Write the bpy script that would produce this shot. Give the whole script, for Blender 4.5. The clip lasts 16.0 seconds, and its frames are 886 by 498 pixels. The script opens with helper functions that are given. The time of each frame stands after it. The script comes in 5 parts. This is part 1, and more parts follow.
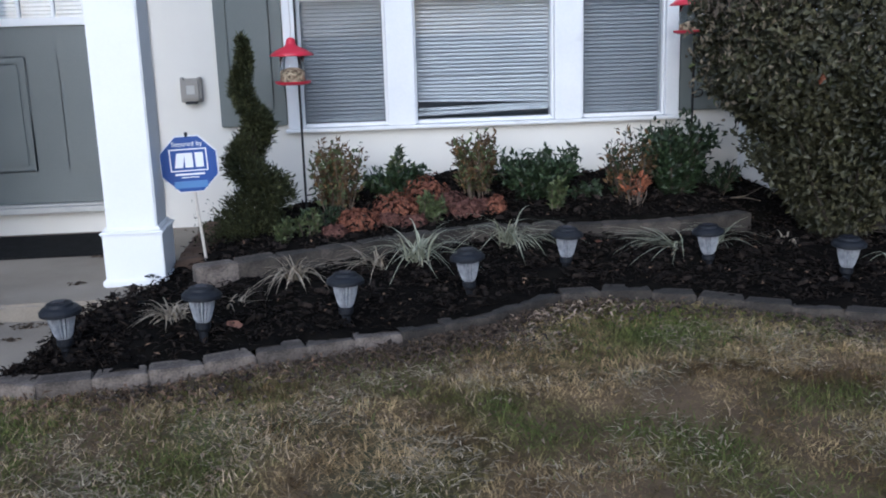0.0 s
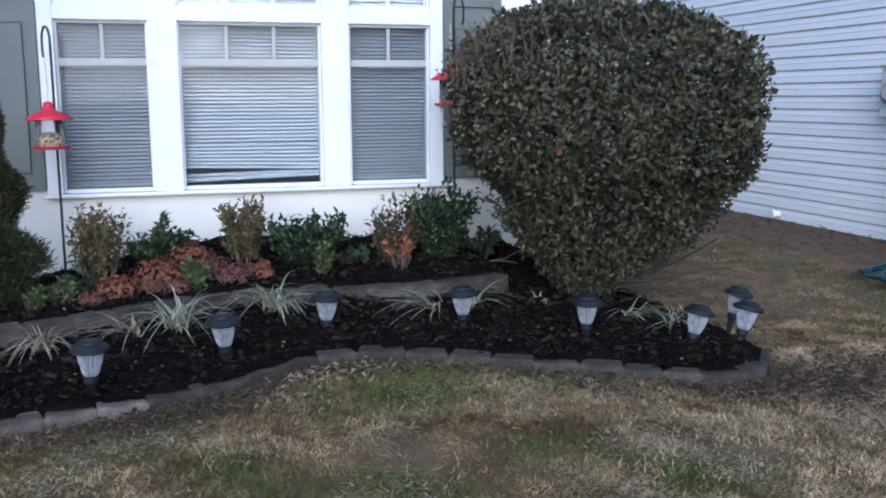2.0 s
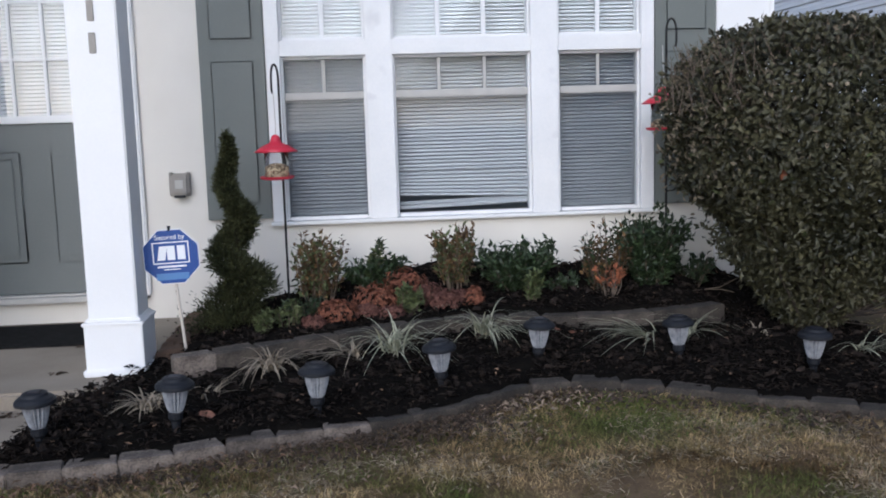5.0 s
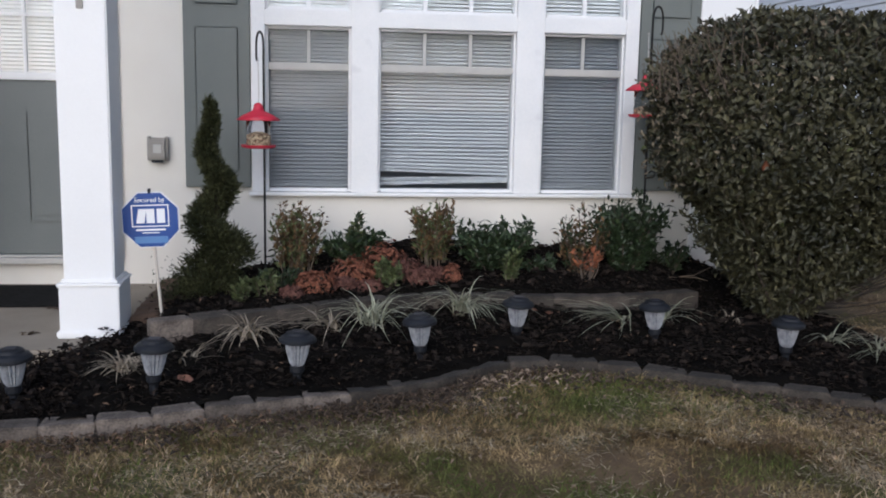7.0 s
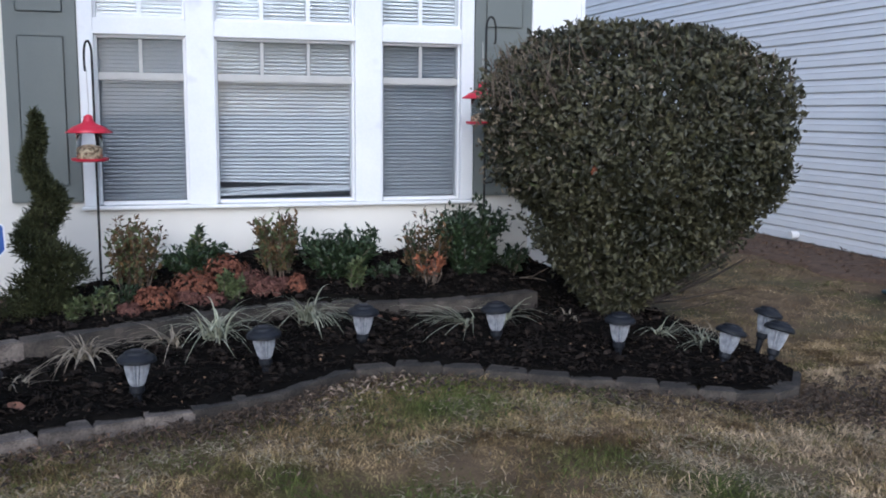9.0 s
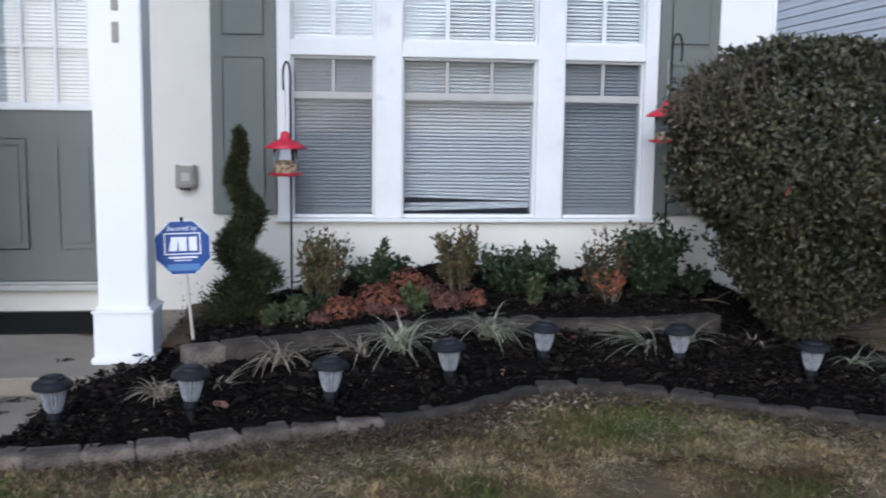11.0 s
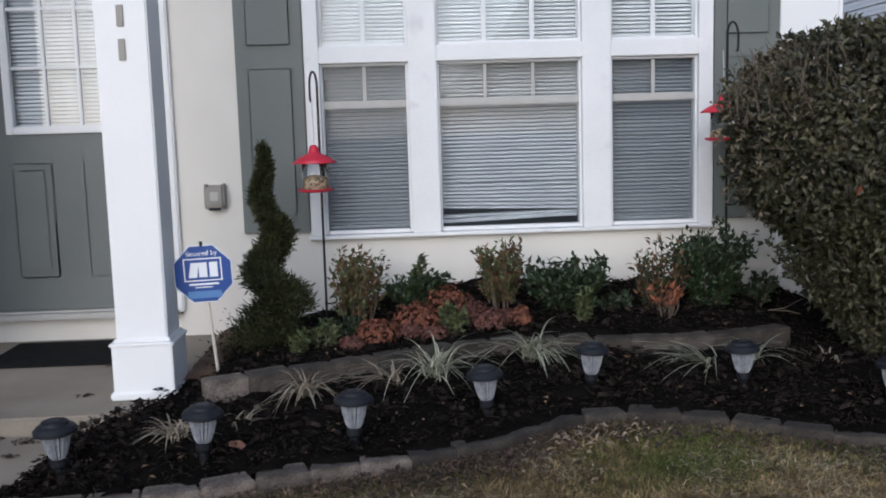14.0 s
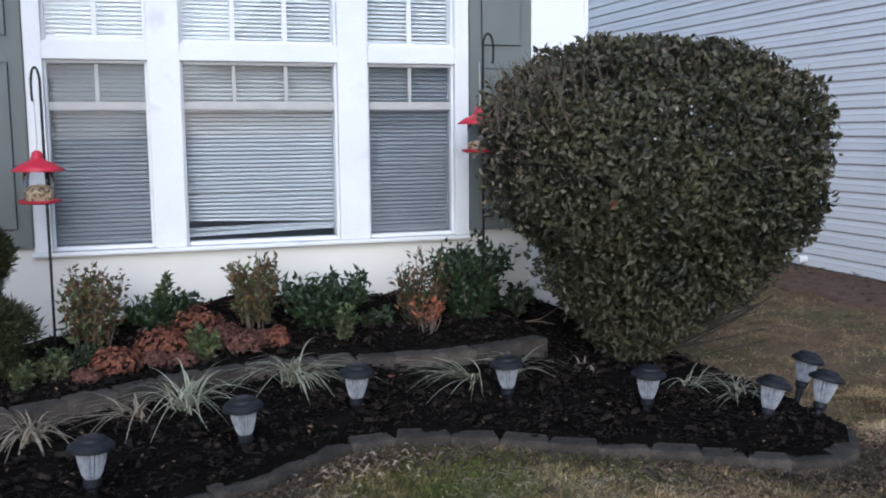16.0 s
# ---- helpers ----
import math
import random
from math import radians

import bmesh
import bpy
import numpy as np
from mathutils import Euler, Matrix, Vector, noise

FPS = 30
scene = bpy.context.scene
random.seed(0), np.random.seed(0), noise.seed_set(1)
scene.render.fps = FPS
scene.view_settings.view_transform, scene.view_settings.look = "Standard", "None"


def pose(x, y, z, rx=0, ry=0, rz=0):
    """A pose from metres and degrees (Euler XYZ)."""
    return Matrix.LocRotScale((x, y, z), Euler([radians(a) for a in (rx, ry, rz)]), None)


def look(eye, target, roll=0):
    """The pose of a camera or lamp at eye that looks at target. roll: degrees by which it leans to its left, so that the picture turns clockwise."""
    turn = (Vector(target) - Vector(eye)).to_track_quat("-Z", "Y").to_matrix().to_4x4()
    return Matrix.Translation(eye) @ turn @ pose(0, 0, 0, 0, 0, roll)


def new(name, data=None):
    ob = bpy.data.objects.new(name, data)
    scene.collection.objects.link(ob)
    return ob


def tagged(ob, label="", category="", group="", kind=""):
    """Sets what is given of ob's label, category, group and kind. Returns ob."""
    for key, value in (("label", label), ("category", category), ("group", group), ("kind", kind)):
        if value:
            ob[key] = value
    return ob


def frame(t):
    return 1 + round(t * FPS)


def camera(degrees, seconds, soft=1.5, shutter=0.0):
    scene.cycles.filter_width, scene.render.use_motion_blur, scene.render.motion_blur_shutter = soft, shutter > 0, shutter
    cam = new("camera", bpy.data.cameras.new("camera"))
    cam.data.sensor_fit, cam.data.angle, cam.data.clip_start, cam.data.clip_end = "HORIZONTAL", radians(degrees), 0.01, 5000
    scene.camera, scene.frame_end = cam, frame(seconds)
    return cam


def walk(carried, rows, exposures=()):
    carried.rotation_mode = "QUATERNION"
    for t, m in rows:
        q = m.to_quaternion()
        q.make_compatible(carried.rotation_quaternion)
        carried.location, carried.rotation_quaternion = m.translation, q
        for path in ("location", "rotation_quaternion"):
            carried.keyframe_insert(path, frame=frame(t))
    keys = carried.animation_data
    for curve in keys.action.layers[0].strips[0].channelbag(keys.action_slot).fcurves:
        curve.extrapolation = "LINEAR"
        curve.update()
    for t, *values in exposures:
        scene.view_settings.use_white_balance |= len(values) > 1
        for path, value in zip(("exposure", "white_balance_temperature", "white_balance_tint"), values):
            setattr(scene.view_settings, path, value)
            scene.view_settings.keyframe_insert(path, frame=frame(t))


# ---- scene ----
cam = camera(50.1, 16.0, soft=1.9, shutter=0.22)
PATH = [
    (0, (0.278, -5.15, 1.149), (0.449, -3.208, 0.703), -1.7),
    (0.5, (0.282, -5.22, 1.158), (0.529, -3.287, 0.706), -0.1),
    (1, (0.324, -5.26, 1.161), (0.726, -3.331, 0.823), 1.1),
    (1.5, (0.388, -5.258, 1.163), (0.879, -3.349, 0.822), 0.4),
    (2, (0.483, -5.287, 1.154), (1.047, -3.394, 0.838), -0.3),
    (2.5, (0.543, -5.299, 1.154), (1.208, -3.438, 0.85), -0.8),
    (3, (0.57, -5.266, 1.16), (1.296, -3.43, 0.837), -1.3),
    (3.5, (0.544, -5.257, 1.167), (1.121, -3.362, 0.887), -1.8),
    (4, (0.43, -5.247, 1.176), (0.812, -3.302, 0.909), -1.7),
    (4.5, (0.415, -5.256, 1.181), (0.59, -3.281, 0.923), -1.9),
    (7, (0.306, -5.251, 1.133), (0.557, -3.289, 0.84), 1.1),
    (7.5, (0.321, -5.266, 1.146), (0.744, -3.334, 0.852), 1.0),
    (8, (0.337, -5.298, 1.161), (0.904, -3.402, 0.874), 0.5),
    (10.5, (0.268, -5.292, 1.165), (0.68, -3.352, 0.907), 0.4),
    (11, (0.22, -5.3, 1.163), (0.452, -3.329, 0.913), 0.7),
    (11.5, (0.194, -5.306, 1.162), (0.199, -3.324, 0.892), 1.0),
    (12, (0.197, -5.283, 1.155), (0.197, -3.305, 0.857), 1.5),
    (12.5, (0.212, -5.265, 1.147), (0.284, -3.29, 0.841), 0.9),
    (13, (0.231, -5.203, 1.16), (0.379, -3.235, 0.833), 0.3),
    (13.5, (0.32, -5.103, 1.168), (0.434, -3.125, 0.898), -0.7),
    (14, (0.405, -5.002, 1.19), (0.487, -3.019, 0.945), -1.7),
    (14.5, (0.468, -4.933, 1.172), (0.677, -2.963, 0.901), -1.1),
    (15, (0.48, -4.892, 1.183), (0.804, -2.944, 0.863), -1.2),
    (15.5, (0.446, -4.828, 1.194), (0.915, -2.903, 0.922), -0.7),
    (16, (0.373, -4.752, 1.211), (0.986, -2.864, 0.965), -0.5),
]
EXPOSURES = [(0, 0.5, 5100, 10), (1.0, 0.47, 4900, 10), (1.5, 0.62, 4950, 11), (2.5, 0.86, 4750, 12), (3, 0.88, 4650, 12), (3.5, 0.78, 4650, 11), (4.5, 0.45, 5250, 12), (7, 0.3, 5600, 12), (8, 0.6, 5400, 12),
             (10.5, 0.57, 5100, 10), (11.5, 0.24, 5450, 11), (12, 0.12, 5450, 11), (13, 0.05, 5450, 11), (14, 0.22, 5550, 11), (14.5, 0.07, 5550, 11), (15, 0.22, 5600, 12), (16, 0.58, 5250, 11)]
walk(cam, [(t, look(eye, target, roll)) for t, eye, target, roll in PATH], EXPOSURES)

# ---- light ----
world = bpy.data.worlds.new("sky")
scene.world = world
world.use_nodes = True
wn = world.node_tree.nodes
sky = wn.new("ShaderNodeTexSky")
sky.sky_type, sky.sun_disc = "NISHITA", False
sky.sun_elevation, sky.sun_rotation = radians(24.5), radians(198)
sky.air_density, sky.dust_density = 1.0, 2.0
wn["Background"].inputs["Strength"].default_value = 0.09
world.node_tree.links.new(sky.outputs["Color"], wn["Background"].inputs["Color"])
sun = new("sun", bpy.data.lights.new("sun", "SUN"))
sun.data.energy, sun.data.angle, sun.data.color = 1.4, radians(60), (1.0, 0.97, 0.94)
sun.matrix_world = look((-1.6, -4.8, 2.3), (0, 0, 0))


# ---- materials ----
def material(name, a, b=None, rough=0.8, metal=0.0, scale=6.0, fine=60.0, bump=0.2, island=0.0, piece=0.0, spec=0.5,
             stain=None, stain_scale=1.5, stain_at=0.6, translucent=0.0, span=(0.5, 1.0)):
    """Two colours mixed by a coarse and a fine noise, with fine relief; island and piece vary the value leaf by leaf or part by part."""
    m = bpy.data.materials.new(name)
    m.use_nodes = True
    nt = m.node_tree
    n, link = nt.nodes, nt.links.new
    bsdf = n["Principled BSDF"]
    bsdf.inputs["Roughness"].default_value, bsdf.inputs["Metallic"].default_value = rough, metal
    bsdf.inputs["Specular IOR Level"].default_value = spec
    co = n.new("ShaderNodeTexCoord")
    coarse, small = n.new("ShaderNodeTexNoise"), n.new("ShaderNodeTexNoise")
    coarse.inputs["Scale"].default_value, small.inputs["Scale"].default_value = scale, fine
    coarse.inputs["Detail"].default_value, small.inputs["Detail"].default_value = 5, 3
    for tex in (coarse, small):
        link(co.outputs["Object"], tex.inputs["Vector"])
    add = n.new("ShaderNodeMath")
    add.operation = "MULTIPLY_ADD"
    link(small.outputs["Fac"], add.inputs[0])
    add.inputs[1].default_value = 0.5
    link(coarse.outputs["Fac"], add.inputs[2])
    ramp = n.new("ShaderNodeMapRange")
    ramp.inputs["From Min"].default_value, ramp.inputs["From Max"].default_value = span
    link(add.outputs[0], ramp.inputs["Value"])
    mix = n.new("ShaderNodeMix")
    mix.data_type = "RGBA"
    b = b or tuple(0.8 * v for v in a)
    mix.inputs["A"].default_value, mix.inputs["B"].default_value = (*a, 1), (*b, 1)
    link(ramp.outputs["Result"], mix.inputs["Factor"])
    out = mix.outputs["Result"]
    if stain:
        big = n.new("ShaderNodeTexNoise")
        big.inputs["Scale"].default_value, big.inputs["Detail"].default_value = stain_scale, 6
        link(co.outputs["Object"], big.inputs["Vector"])
        edge = n.new("ShaderNodeMapRange")
        edge.inputs["From Min"].default_value, edge.inputs["From Max"].default_value = stain_at - 0.06, stain_at + 0.1
        link(big.outputs["Fac"], edge.inputs["Value"])
        over = n.new("ShaderNodeMix")
        over.data_type = "RGBA"
        over.inputs["B"].default_value = (*stain, 1)
        link(edge.outputs["Result"], over.inputs["Factor"])
        link(out, over.inputs["A"])
        out = over.outputs["Result"]
    for amount, kind, socket in ((island, "ShaderNodeNewGeometry", "Random Per Island"), (piece, "ShaderNodeObjectInfo", "Random")):
        if amount:
            src, swing, hsv = n.new(kind), n.new("ShaderNodeMapRange"), n.new("ShaderNodeHueSaturation")
            swing.inputs["To Min"].default_value, swing.inputs["To Max"].default_value = 1 - amount, 1 + amount
            link(src.outputs[socket], swing.inputs["Value"])
            link(swing.outputs["Result"], hsv.inputs["Value"])
            link(out, hsv.inputs["Color"])
            out = hsv.outputs["Color"]
    link(out, bsdf.inputs["Base Color"])
    if bump:
        bp = n.new("ShaderNodeBump")
        bp.inputs["Strength"].default_value, bp.inputs["Distance"].default_value = bump, 0.004
        link(add.outputs[0], bp.inputs["Height"])
        link(bp.outputs["Normal"], bsdf.inputs["Normal"])
    if translucent:
        tr, sh = n.new("ShaderNodeBsdfTranslucent"), n.new("ShaderNodeMixShader")
        sh.inputs["Fac"].default_value = translucent
        link(out, tr.inputs["Color"])
        link(bsdf.outputs["BSDF"], sh.inputs[1])
        link(tr.outputs["BSDF"], sh.inputs[2])
        link(sh.outputs["Shader"], n["Material Output"].inputs["Surface"])
    return m


def glass(name, tint=(1, 1, 1), rough=0.0, ior=1.45):
    m = bpy.data.materials.new(name)
    m.use_nodes = True
    b = m.node_tree.nodes["Principled BSDF"]
    b.inputs["Base Color"].default_value = (*tint, 1)
    b.inputs["Transmission Weight"].default_value, b.inputs["Roughness"].default_value, b.inputs["IOR"].default_value = 1, rough, ior
    return m


M_STUCCO = material("stucco", (0.70, 0.67, 0.61), (0.77, 0.74, 0.68), 0.9, scale=2.5, fine=220, bump=0.35)
M_WHITE = material("white_paint", (0.80, 0.80, 0.80), (0.84, 0.84, 0.84), 0.45, scale=3, fine=90, bump=0.05)
M_TRIM = material("white_trim", (0.74, 0.75, 0.76), (0.82, 0.82, 0.82), 0.5, scale=4, fine=80, bump=0.06, stain=(0.6, 0.6, 0.62), stain_scale=5, stain_at=0.68)
M_GREY_PAINT = material("grey_green_paint", (0.125, 0.14, 0.135), (0.15, 0.165, 0.16), 0.5, scale=3, fine=140, bump=0.06)
M_SHUTTER = material("shutter_vinyl", (0.13, 0.145, 0.135), (0.155, 0.17, 0.158), 0.55, scale=3, fine=160, bump=0.08)
M_CONCRETE = material("concrete", (0.21, 0.178, 0.138), (0.3, 0.26, 0.208), 0.9, scale=3, fine=150, bump=0.25, stain=(0.16, 0.14, 0.115), stain_scale=2.0, stain_at=0.6)
M_MAT = material("black_mat", (0.008, 0.008, 0.008), (0.02, 0.02, 0.02), 1.0, scale=40, fine=400, bump=0.6, spec=0.1)
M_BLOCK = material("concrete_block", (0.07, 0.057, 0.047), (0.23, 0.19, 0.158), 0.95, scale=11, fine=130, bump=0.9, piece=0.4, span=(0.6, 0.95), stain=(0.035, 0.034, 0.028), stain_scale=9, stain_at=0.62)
M_DARKBLOCK = material("dark_block", (0.03, 0.025, 0.02), (0.098, 0.08, 0.064), 0.95, scale=11, fine=130, bump=0.9, piece=0.35, span=(0.6, 0.95), stain=(0.028, 0.028, 0.02), stain_scale=9, stain_at=0.58)
M_MULCH = material("mulch_soil", (0.004, 0.0036, 0.0032), (0.011, 0.0095, 0.008), 1.0, scale=14, fine=120, bump=1.0, spec=0.03)
M_CHIP = material("mulch_chip", (0.0025, 0.0022, 0.002), (0.027, 0.02, 0.016), 0.9, scale=30, fine=200, island=0.9, bump=0.3, spec=0.12)
M_SOIL = material("lawn_soil", (0.075, 0.046, 0.023), (0.19, 0.128, 0.066), 1.0, scale=7, fine=110, bump=0.9, stain=(0.07, 0.066, 0.028), stain_scale=1.3, stain_at=0.55)
M_STRAW = material("pine_straw", (0.07, 0.042, 0.027), (0.15, 0.095, 0.06), 1.0, scale=12, fine=160, bump=0.8)
M_BLADE = material("grass_blade", (0.11, 0.069, 0.028), (0.5, 0.365, 0.185), 0.85, scale=5.5, fine=17, bump=0, island=0.6, stain=(0.1, 0.115, 0.03), stain_scale=1.9, stain_at=0.52, span=(0.62, 0.95), translucent=0.15, spec=0.2)
M_DRYLEAF = material("dry_leaf", (0.09, 0.06, 0.04), (0.26, 0.19, 0.13), 0.85, scale=9, fine=60, bump=0.1, island=0.5)
M_HOLLY = material("bush_leaf", (0.0125, 0.0145, 0.006), (0.083, 0.077, 0.039), 0.5, scale=5, fine=50, bump=0.05, island=0.5, translucent=0.06, spec=0.4)
M_WEATHERED_LIT = material("weathered_lit_leaf", (0.075, 0.062, 0.042), (0.21, 0.175, 0.125), 0.7, scale=8, fine=50, bump=0, island=0.5, translucent=0.12, spec=0.2)
M_JUNIPER = material("juniper_leaf", (0.024, 0.03, 0.013), (0.076, 0.078, 0.033), 0.7, scale=12, fine=60, bump=0, island=0.5, translucent=0.1, spec=0.2)
M_GREENLEAF = material("green_leaf", (0.018, 0.032, 0.013), (0.036, 0.055, 0.022), 0.45, scale=12, fine=60, bump=0, island=0.45, translucent=0.12, spec=0.4)
M_LIGHTLEAF = material("light_leaf", (0.065, 0.085, 0.032), (0.11, 0.125, 0.055), 0.55, scale=12, fine=60, bump=0, island=0.4, translucent=0.15, spec=0.3)
M_BRONZE = material("bronze_leaf", (0.055, 0.032, 0.02), (0.16, 0.1, 0.04), 0.6, scale=14, fine=60, bump=0, island=0.5, translucent=0.12, spec=0.3)
M_RUST = material("rust_flower", (0.13, 0.05, 0.032), (0.23, 0.095, 0.056), 0.85, scale=9, fine=60, bump=0.1, island=0.4, spec=0.2)
M_ORANGE = material("orange_leaf", (0.2, 0.065, 0.03), (0.3, 0.11, 0.05), 0.7, scale=9, fine=60, bump=0, island=0.35, translucent=0.15)
M_BARK = material("bark", (0.022, 0.017, 0.013), (0.055, 0.042, 0.032), 0.95, scale=14, fine=120, bump=0.7)
M_TWIG = material("twig", (0.085, 0.065, 0.048), (0.15, 0.115, 0.088), 0.9, scale=14, fine=120, bump=0.3)
M_STEM = material("bush_stem", (0.038, 0.029, 0.021), (0.08, 0.062, 0.047), 0.9, scale=14, fine=120, bump=0.4)
M_LIRIOPE = material("liriope_leaf", (0.22, 0.235, 0.15), (0.52, 0.51, 0.39), 0.6, scale=18, fine=50, bump=0, island=0.4, translucent=0.12, spec=0.3)
M_PALE = material("dry_blade", (0.28, 0.23, 0.17), (0.42, 0.36, 0.27), 0.75, scale=18, fine=50, bump=0, island=0.4, translucent=0.12, spec=0.2)
M_BLACK = material("black_plastic", (0.008, 0.009, 0.012), (0.015, 0.017, 0.022), 0.6, spec=0.3, scale=8, fine=140, bump=0.12)
M_SOLAR = material("solar_cell", (0.01, 0.011, 0.02), (0.016, 0.017, 0.03), 0.5, scale=8, fine=50, bump=0)
M_IRON = material("black_iron", (0.012, 0.012, 0.012), (0.022, 0.021, 0.02), 0.5, metal=0.5, scale=20, fine=120, bump=0.1)
M_RED = material("red_plastic", (0.55, 0.02, 0.05), (0.6, 0.03, 0.06), 0.4, scale=8, fine=100, bump=0.05)
M_SEED = material("bird_seed", (0.10, 0.065, 0.035), (0.55, 0.45, 0.3), 0.9, scale=70, fine=200, bump=1.0, span=(0.62, 0.85))
M_BLUE = material("sign_blue", (0.01, 0.055, 0.25), (0.013, 0.065, 0.28), 0.35, scale=6, fine=60, bump=0.0)
M_SIGNWHITE = material("sign_white", (0.78, 0.8, 0.84), (0.82, 0.84, 0.88), 0.4, scale=6, fine=60, bump=0.0)
M_STAKE = material("sign_stake", (0.52, 0.47, 0.41), (0.62, 0.57, 0.5), 0.6, scale=9, fine=90, bump=0.1)
M_GREYBOX = material("grey_plastic", (0.27, 0.25, 0.225), (0.33, 0.31, 0.28), 0.5, scale=9, fine=90, bump=0.1)
M_LIGHTGREY = material("light_grey_plastic", (0.42, 0.41, 0.39), (0.5, 0.49, 0.46), 0.5, scale=9, fine=90, bump=0.1)
M_SIDING = material("vinyl_siding", (0.77, 0.78, 0.80), (0.83, 0.84, 0.86), 0.5, scale=1.5, fine=70, bump=0.08, piece=0.03)
M_METER = material("meter_grey", (0.50, 0.53, 0.56), (0.58, 0.61, 0.63), 0.5, metal=0.0, scale=5, fine=80, bump=0.08)
M_BEIGEBOX = material("beige_box", (0.36, 0.35, 0.27), (0.42, 0.41, 0.32), 0.6, scale=5, fine=80, bump=0.08)
M_RUSTPIPE = material("rusty_pipe", (0.13, 0.1, 0.09), (0.2, 0.15, 0.12), 0.8, metal=0.2, scale=14, fine=120, bump=0.3)
M_HOSE = material("hose_teal", (0.004, 0.042, 0.05), (0.007, 0.062, 0.068), 0.45, scale=9, fine=90, bump=0.1)
M_BLIND = material("blind_vinyl", (0.50, 0.505, 0.52), (0.55, 0.555, 0.57), 0.55, scale=3, fine=50, bump=0.03, piece=0.04)
M_ROOM = material("room_wall", (0.3, 0.28, 0.25), (0.34, 0.32, 0.29), 0.9, scale=3, fine=60, bump=0.05)
M_GLASS = glass("window_glass", (0.93, 0.96, 0.96))
M_CLEAR = glass("clear_plastic", (0.95, 0.95, 0.95), 0.06, 1.3)
M_LENS = material("ribbed_lens", (0.3, 0.31, 0.34), (0.54, 0.56, 0.6), 0.2, scale=40, fine=150, bump=0.2, translucent=0.35)


def screen_mesh(name, cover):
    """Fine wire mesh, seen as a partly clear sheet."""
    m = bpy.data.materials.new(name)
    m.use_nodes = True
    n = m.node_tree.nodes
    # the blue tint puts the sky's reflection into the mesh colour
    n["Principled BSDF"].inputs["Base Color"].default_value = (0.05, 0.066, 0.088, 1)
    clear, mix = n.new("ShaderNodeBsdfTransparent"), n.new("ShaderNodeMixShader")
    mix.inputs["Fac"].default_value = cover
    m.node_tree.links.new(clear.outputs[0], mix.inputs[1])
    m.node_tree.links.new(n["Principled BSDF"].outputs[0], mix.inputs[2])
    m.node_tree.links.new(mix.outputs[0], n["Material Output"].inputs["Surface"])
    return m


M_SCREEN = screen_mesh("insect_screen", 0.24)
M_DIMSCREEN = screen_mesh("dimming_screen", 0.1)


# ---- mesh helpers ----
def box(bm, x0, x1, y0, y1, z0, z1, bevel=0.0, m=None):
    """A box between two corners, its edges rounded by bevel, turned by m."""
    at = Matrix.Translation(((x0 + x1) / 2, (y0 + y1) / 2, (z0 + z1) / 2)) @ Matrix.Diagonal((abs(x1 - x0), abs(y1 - y0), abs(z1 - z0), 1))
    made = bmesh.ops.create_cube(bm, size=1, matrix=(m or Matrix()) @ at)["verts"]
    if bevel:
        edges = {e for v in made for e in v.link_edges}
        bmesh.ops.bevel(bm, geom=list(edges), offset=bevel, segments=2, affect="EDGES", clamp_overlap=True)
    return bm


def lathe(bm, profile, sides=24, m=None, flute=0.0):
    """A turned body from rows of radius and height; flute: ribs in its side."""
    m = m or Matrix()
    rings = []
    for r, z in profile:
        ring = []
        for k in range(sides):
            a = 2 * math.pi * k / sides
            q = r * (1 - flute * (k % 2))
            ring.append(bm.verts.new(m @ Vector((q * math.cos(a), q * math.sin(a), z))))
        rings.append(ring)
    for low, high in zip(rings, rings[1:]):
        for k in range(sides):
            bm.faces.new((low[k], low[(k + 1) % sides], high[(k + 1) % sides], high[k]))
    bm.faces.new(rings[0][::-1])
    bm.faces.new(rings[-1])
    return bm


def tube(bm, pts, radius, sides=6, taper=1.0):
    """A round bar along points, narrowing to taper times its radius."""
    pts = [Vector(p) for p in pts]
    rings = []
    for i, p in enumerate(pts):
        d = (pts[min(i + 1, len(pts) - 1)] - pts[max(i - 1, 0)]).normalized()
        u = d.cross(Vector((0.3, 0.9, 0.1))).normalized()
        v = d.cross(u)
        r = radius * (1 + (taper - 1) * i / max(1, len(pts) - 1))
        rings.append([bm.verts.new(p + r * (math.cos(2 * math.pi * k / sides) * u + math.sin(2 * math.pi * k / sides) * v)) for k in range(sides)])
    for low, high in zip(rings, rings[1:]):
        for k in range(sides):
            bm.faces.new((low[k], low[(k + 1) % sides], high[(k + 1) % sides], high[k]))
    bm.faces.new(rings[0][::-1])
    bm.faces.new(rings[-1])
    return bm


def prism(bm, outline, y0, y1, m=None):
    """An outline of x, z pairs drawn out from y0 to y1."""
    m = m or Matrix()
    a = [bm.verts.new(m @ Vector((x, y0, z))) for x, z in outline]
    b = [bm.verts.new(m @ Vector((x, y1, z))) for x, z in outline]
    bm.faces.new(a)
    bm.faces.new(b[::-1])
    for k in range(len(a)):
        bm.faces.new((a[k - 1], a[k], b[k], b[k - 1])[::-1])
    return bm


def part(name, bm, mat, parent=None, label="", smooth=False):
    """Links a bmesh as one mesh object, under a thing or a part where one is given."""
    bmesh.ops.recalc_face_normals(bm, faces=bm.faces)
    data = bpy.data.meshes.new(name)
    bm.to_mesh(data)
    bm.free()
    return part_of(name, data, mat, parent, label, smooth)


def part_of(name, data, mat, parent=None, label="", smooth=False):
    if mat and not data.materials:
        data.materials.append(mat)
    if smooth:
        data.polygons.foreach_set("use_smooth", [True] * len(data.polygons))
    ob = new(name, data)
    ob.parent = parent
    return tagged(ob, label)


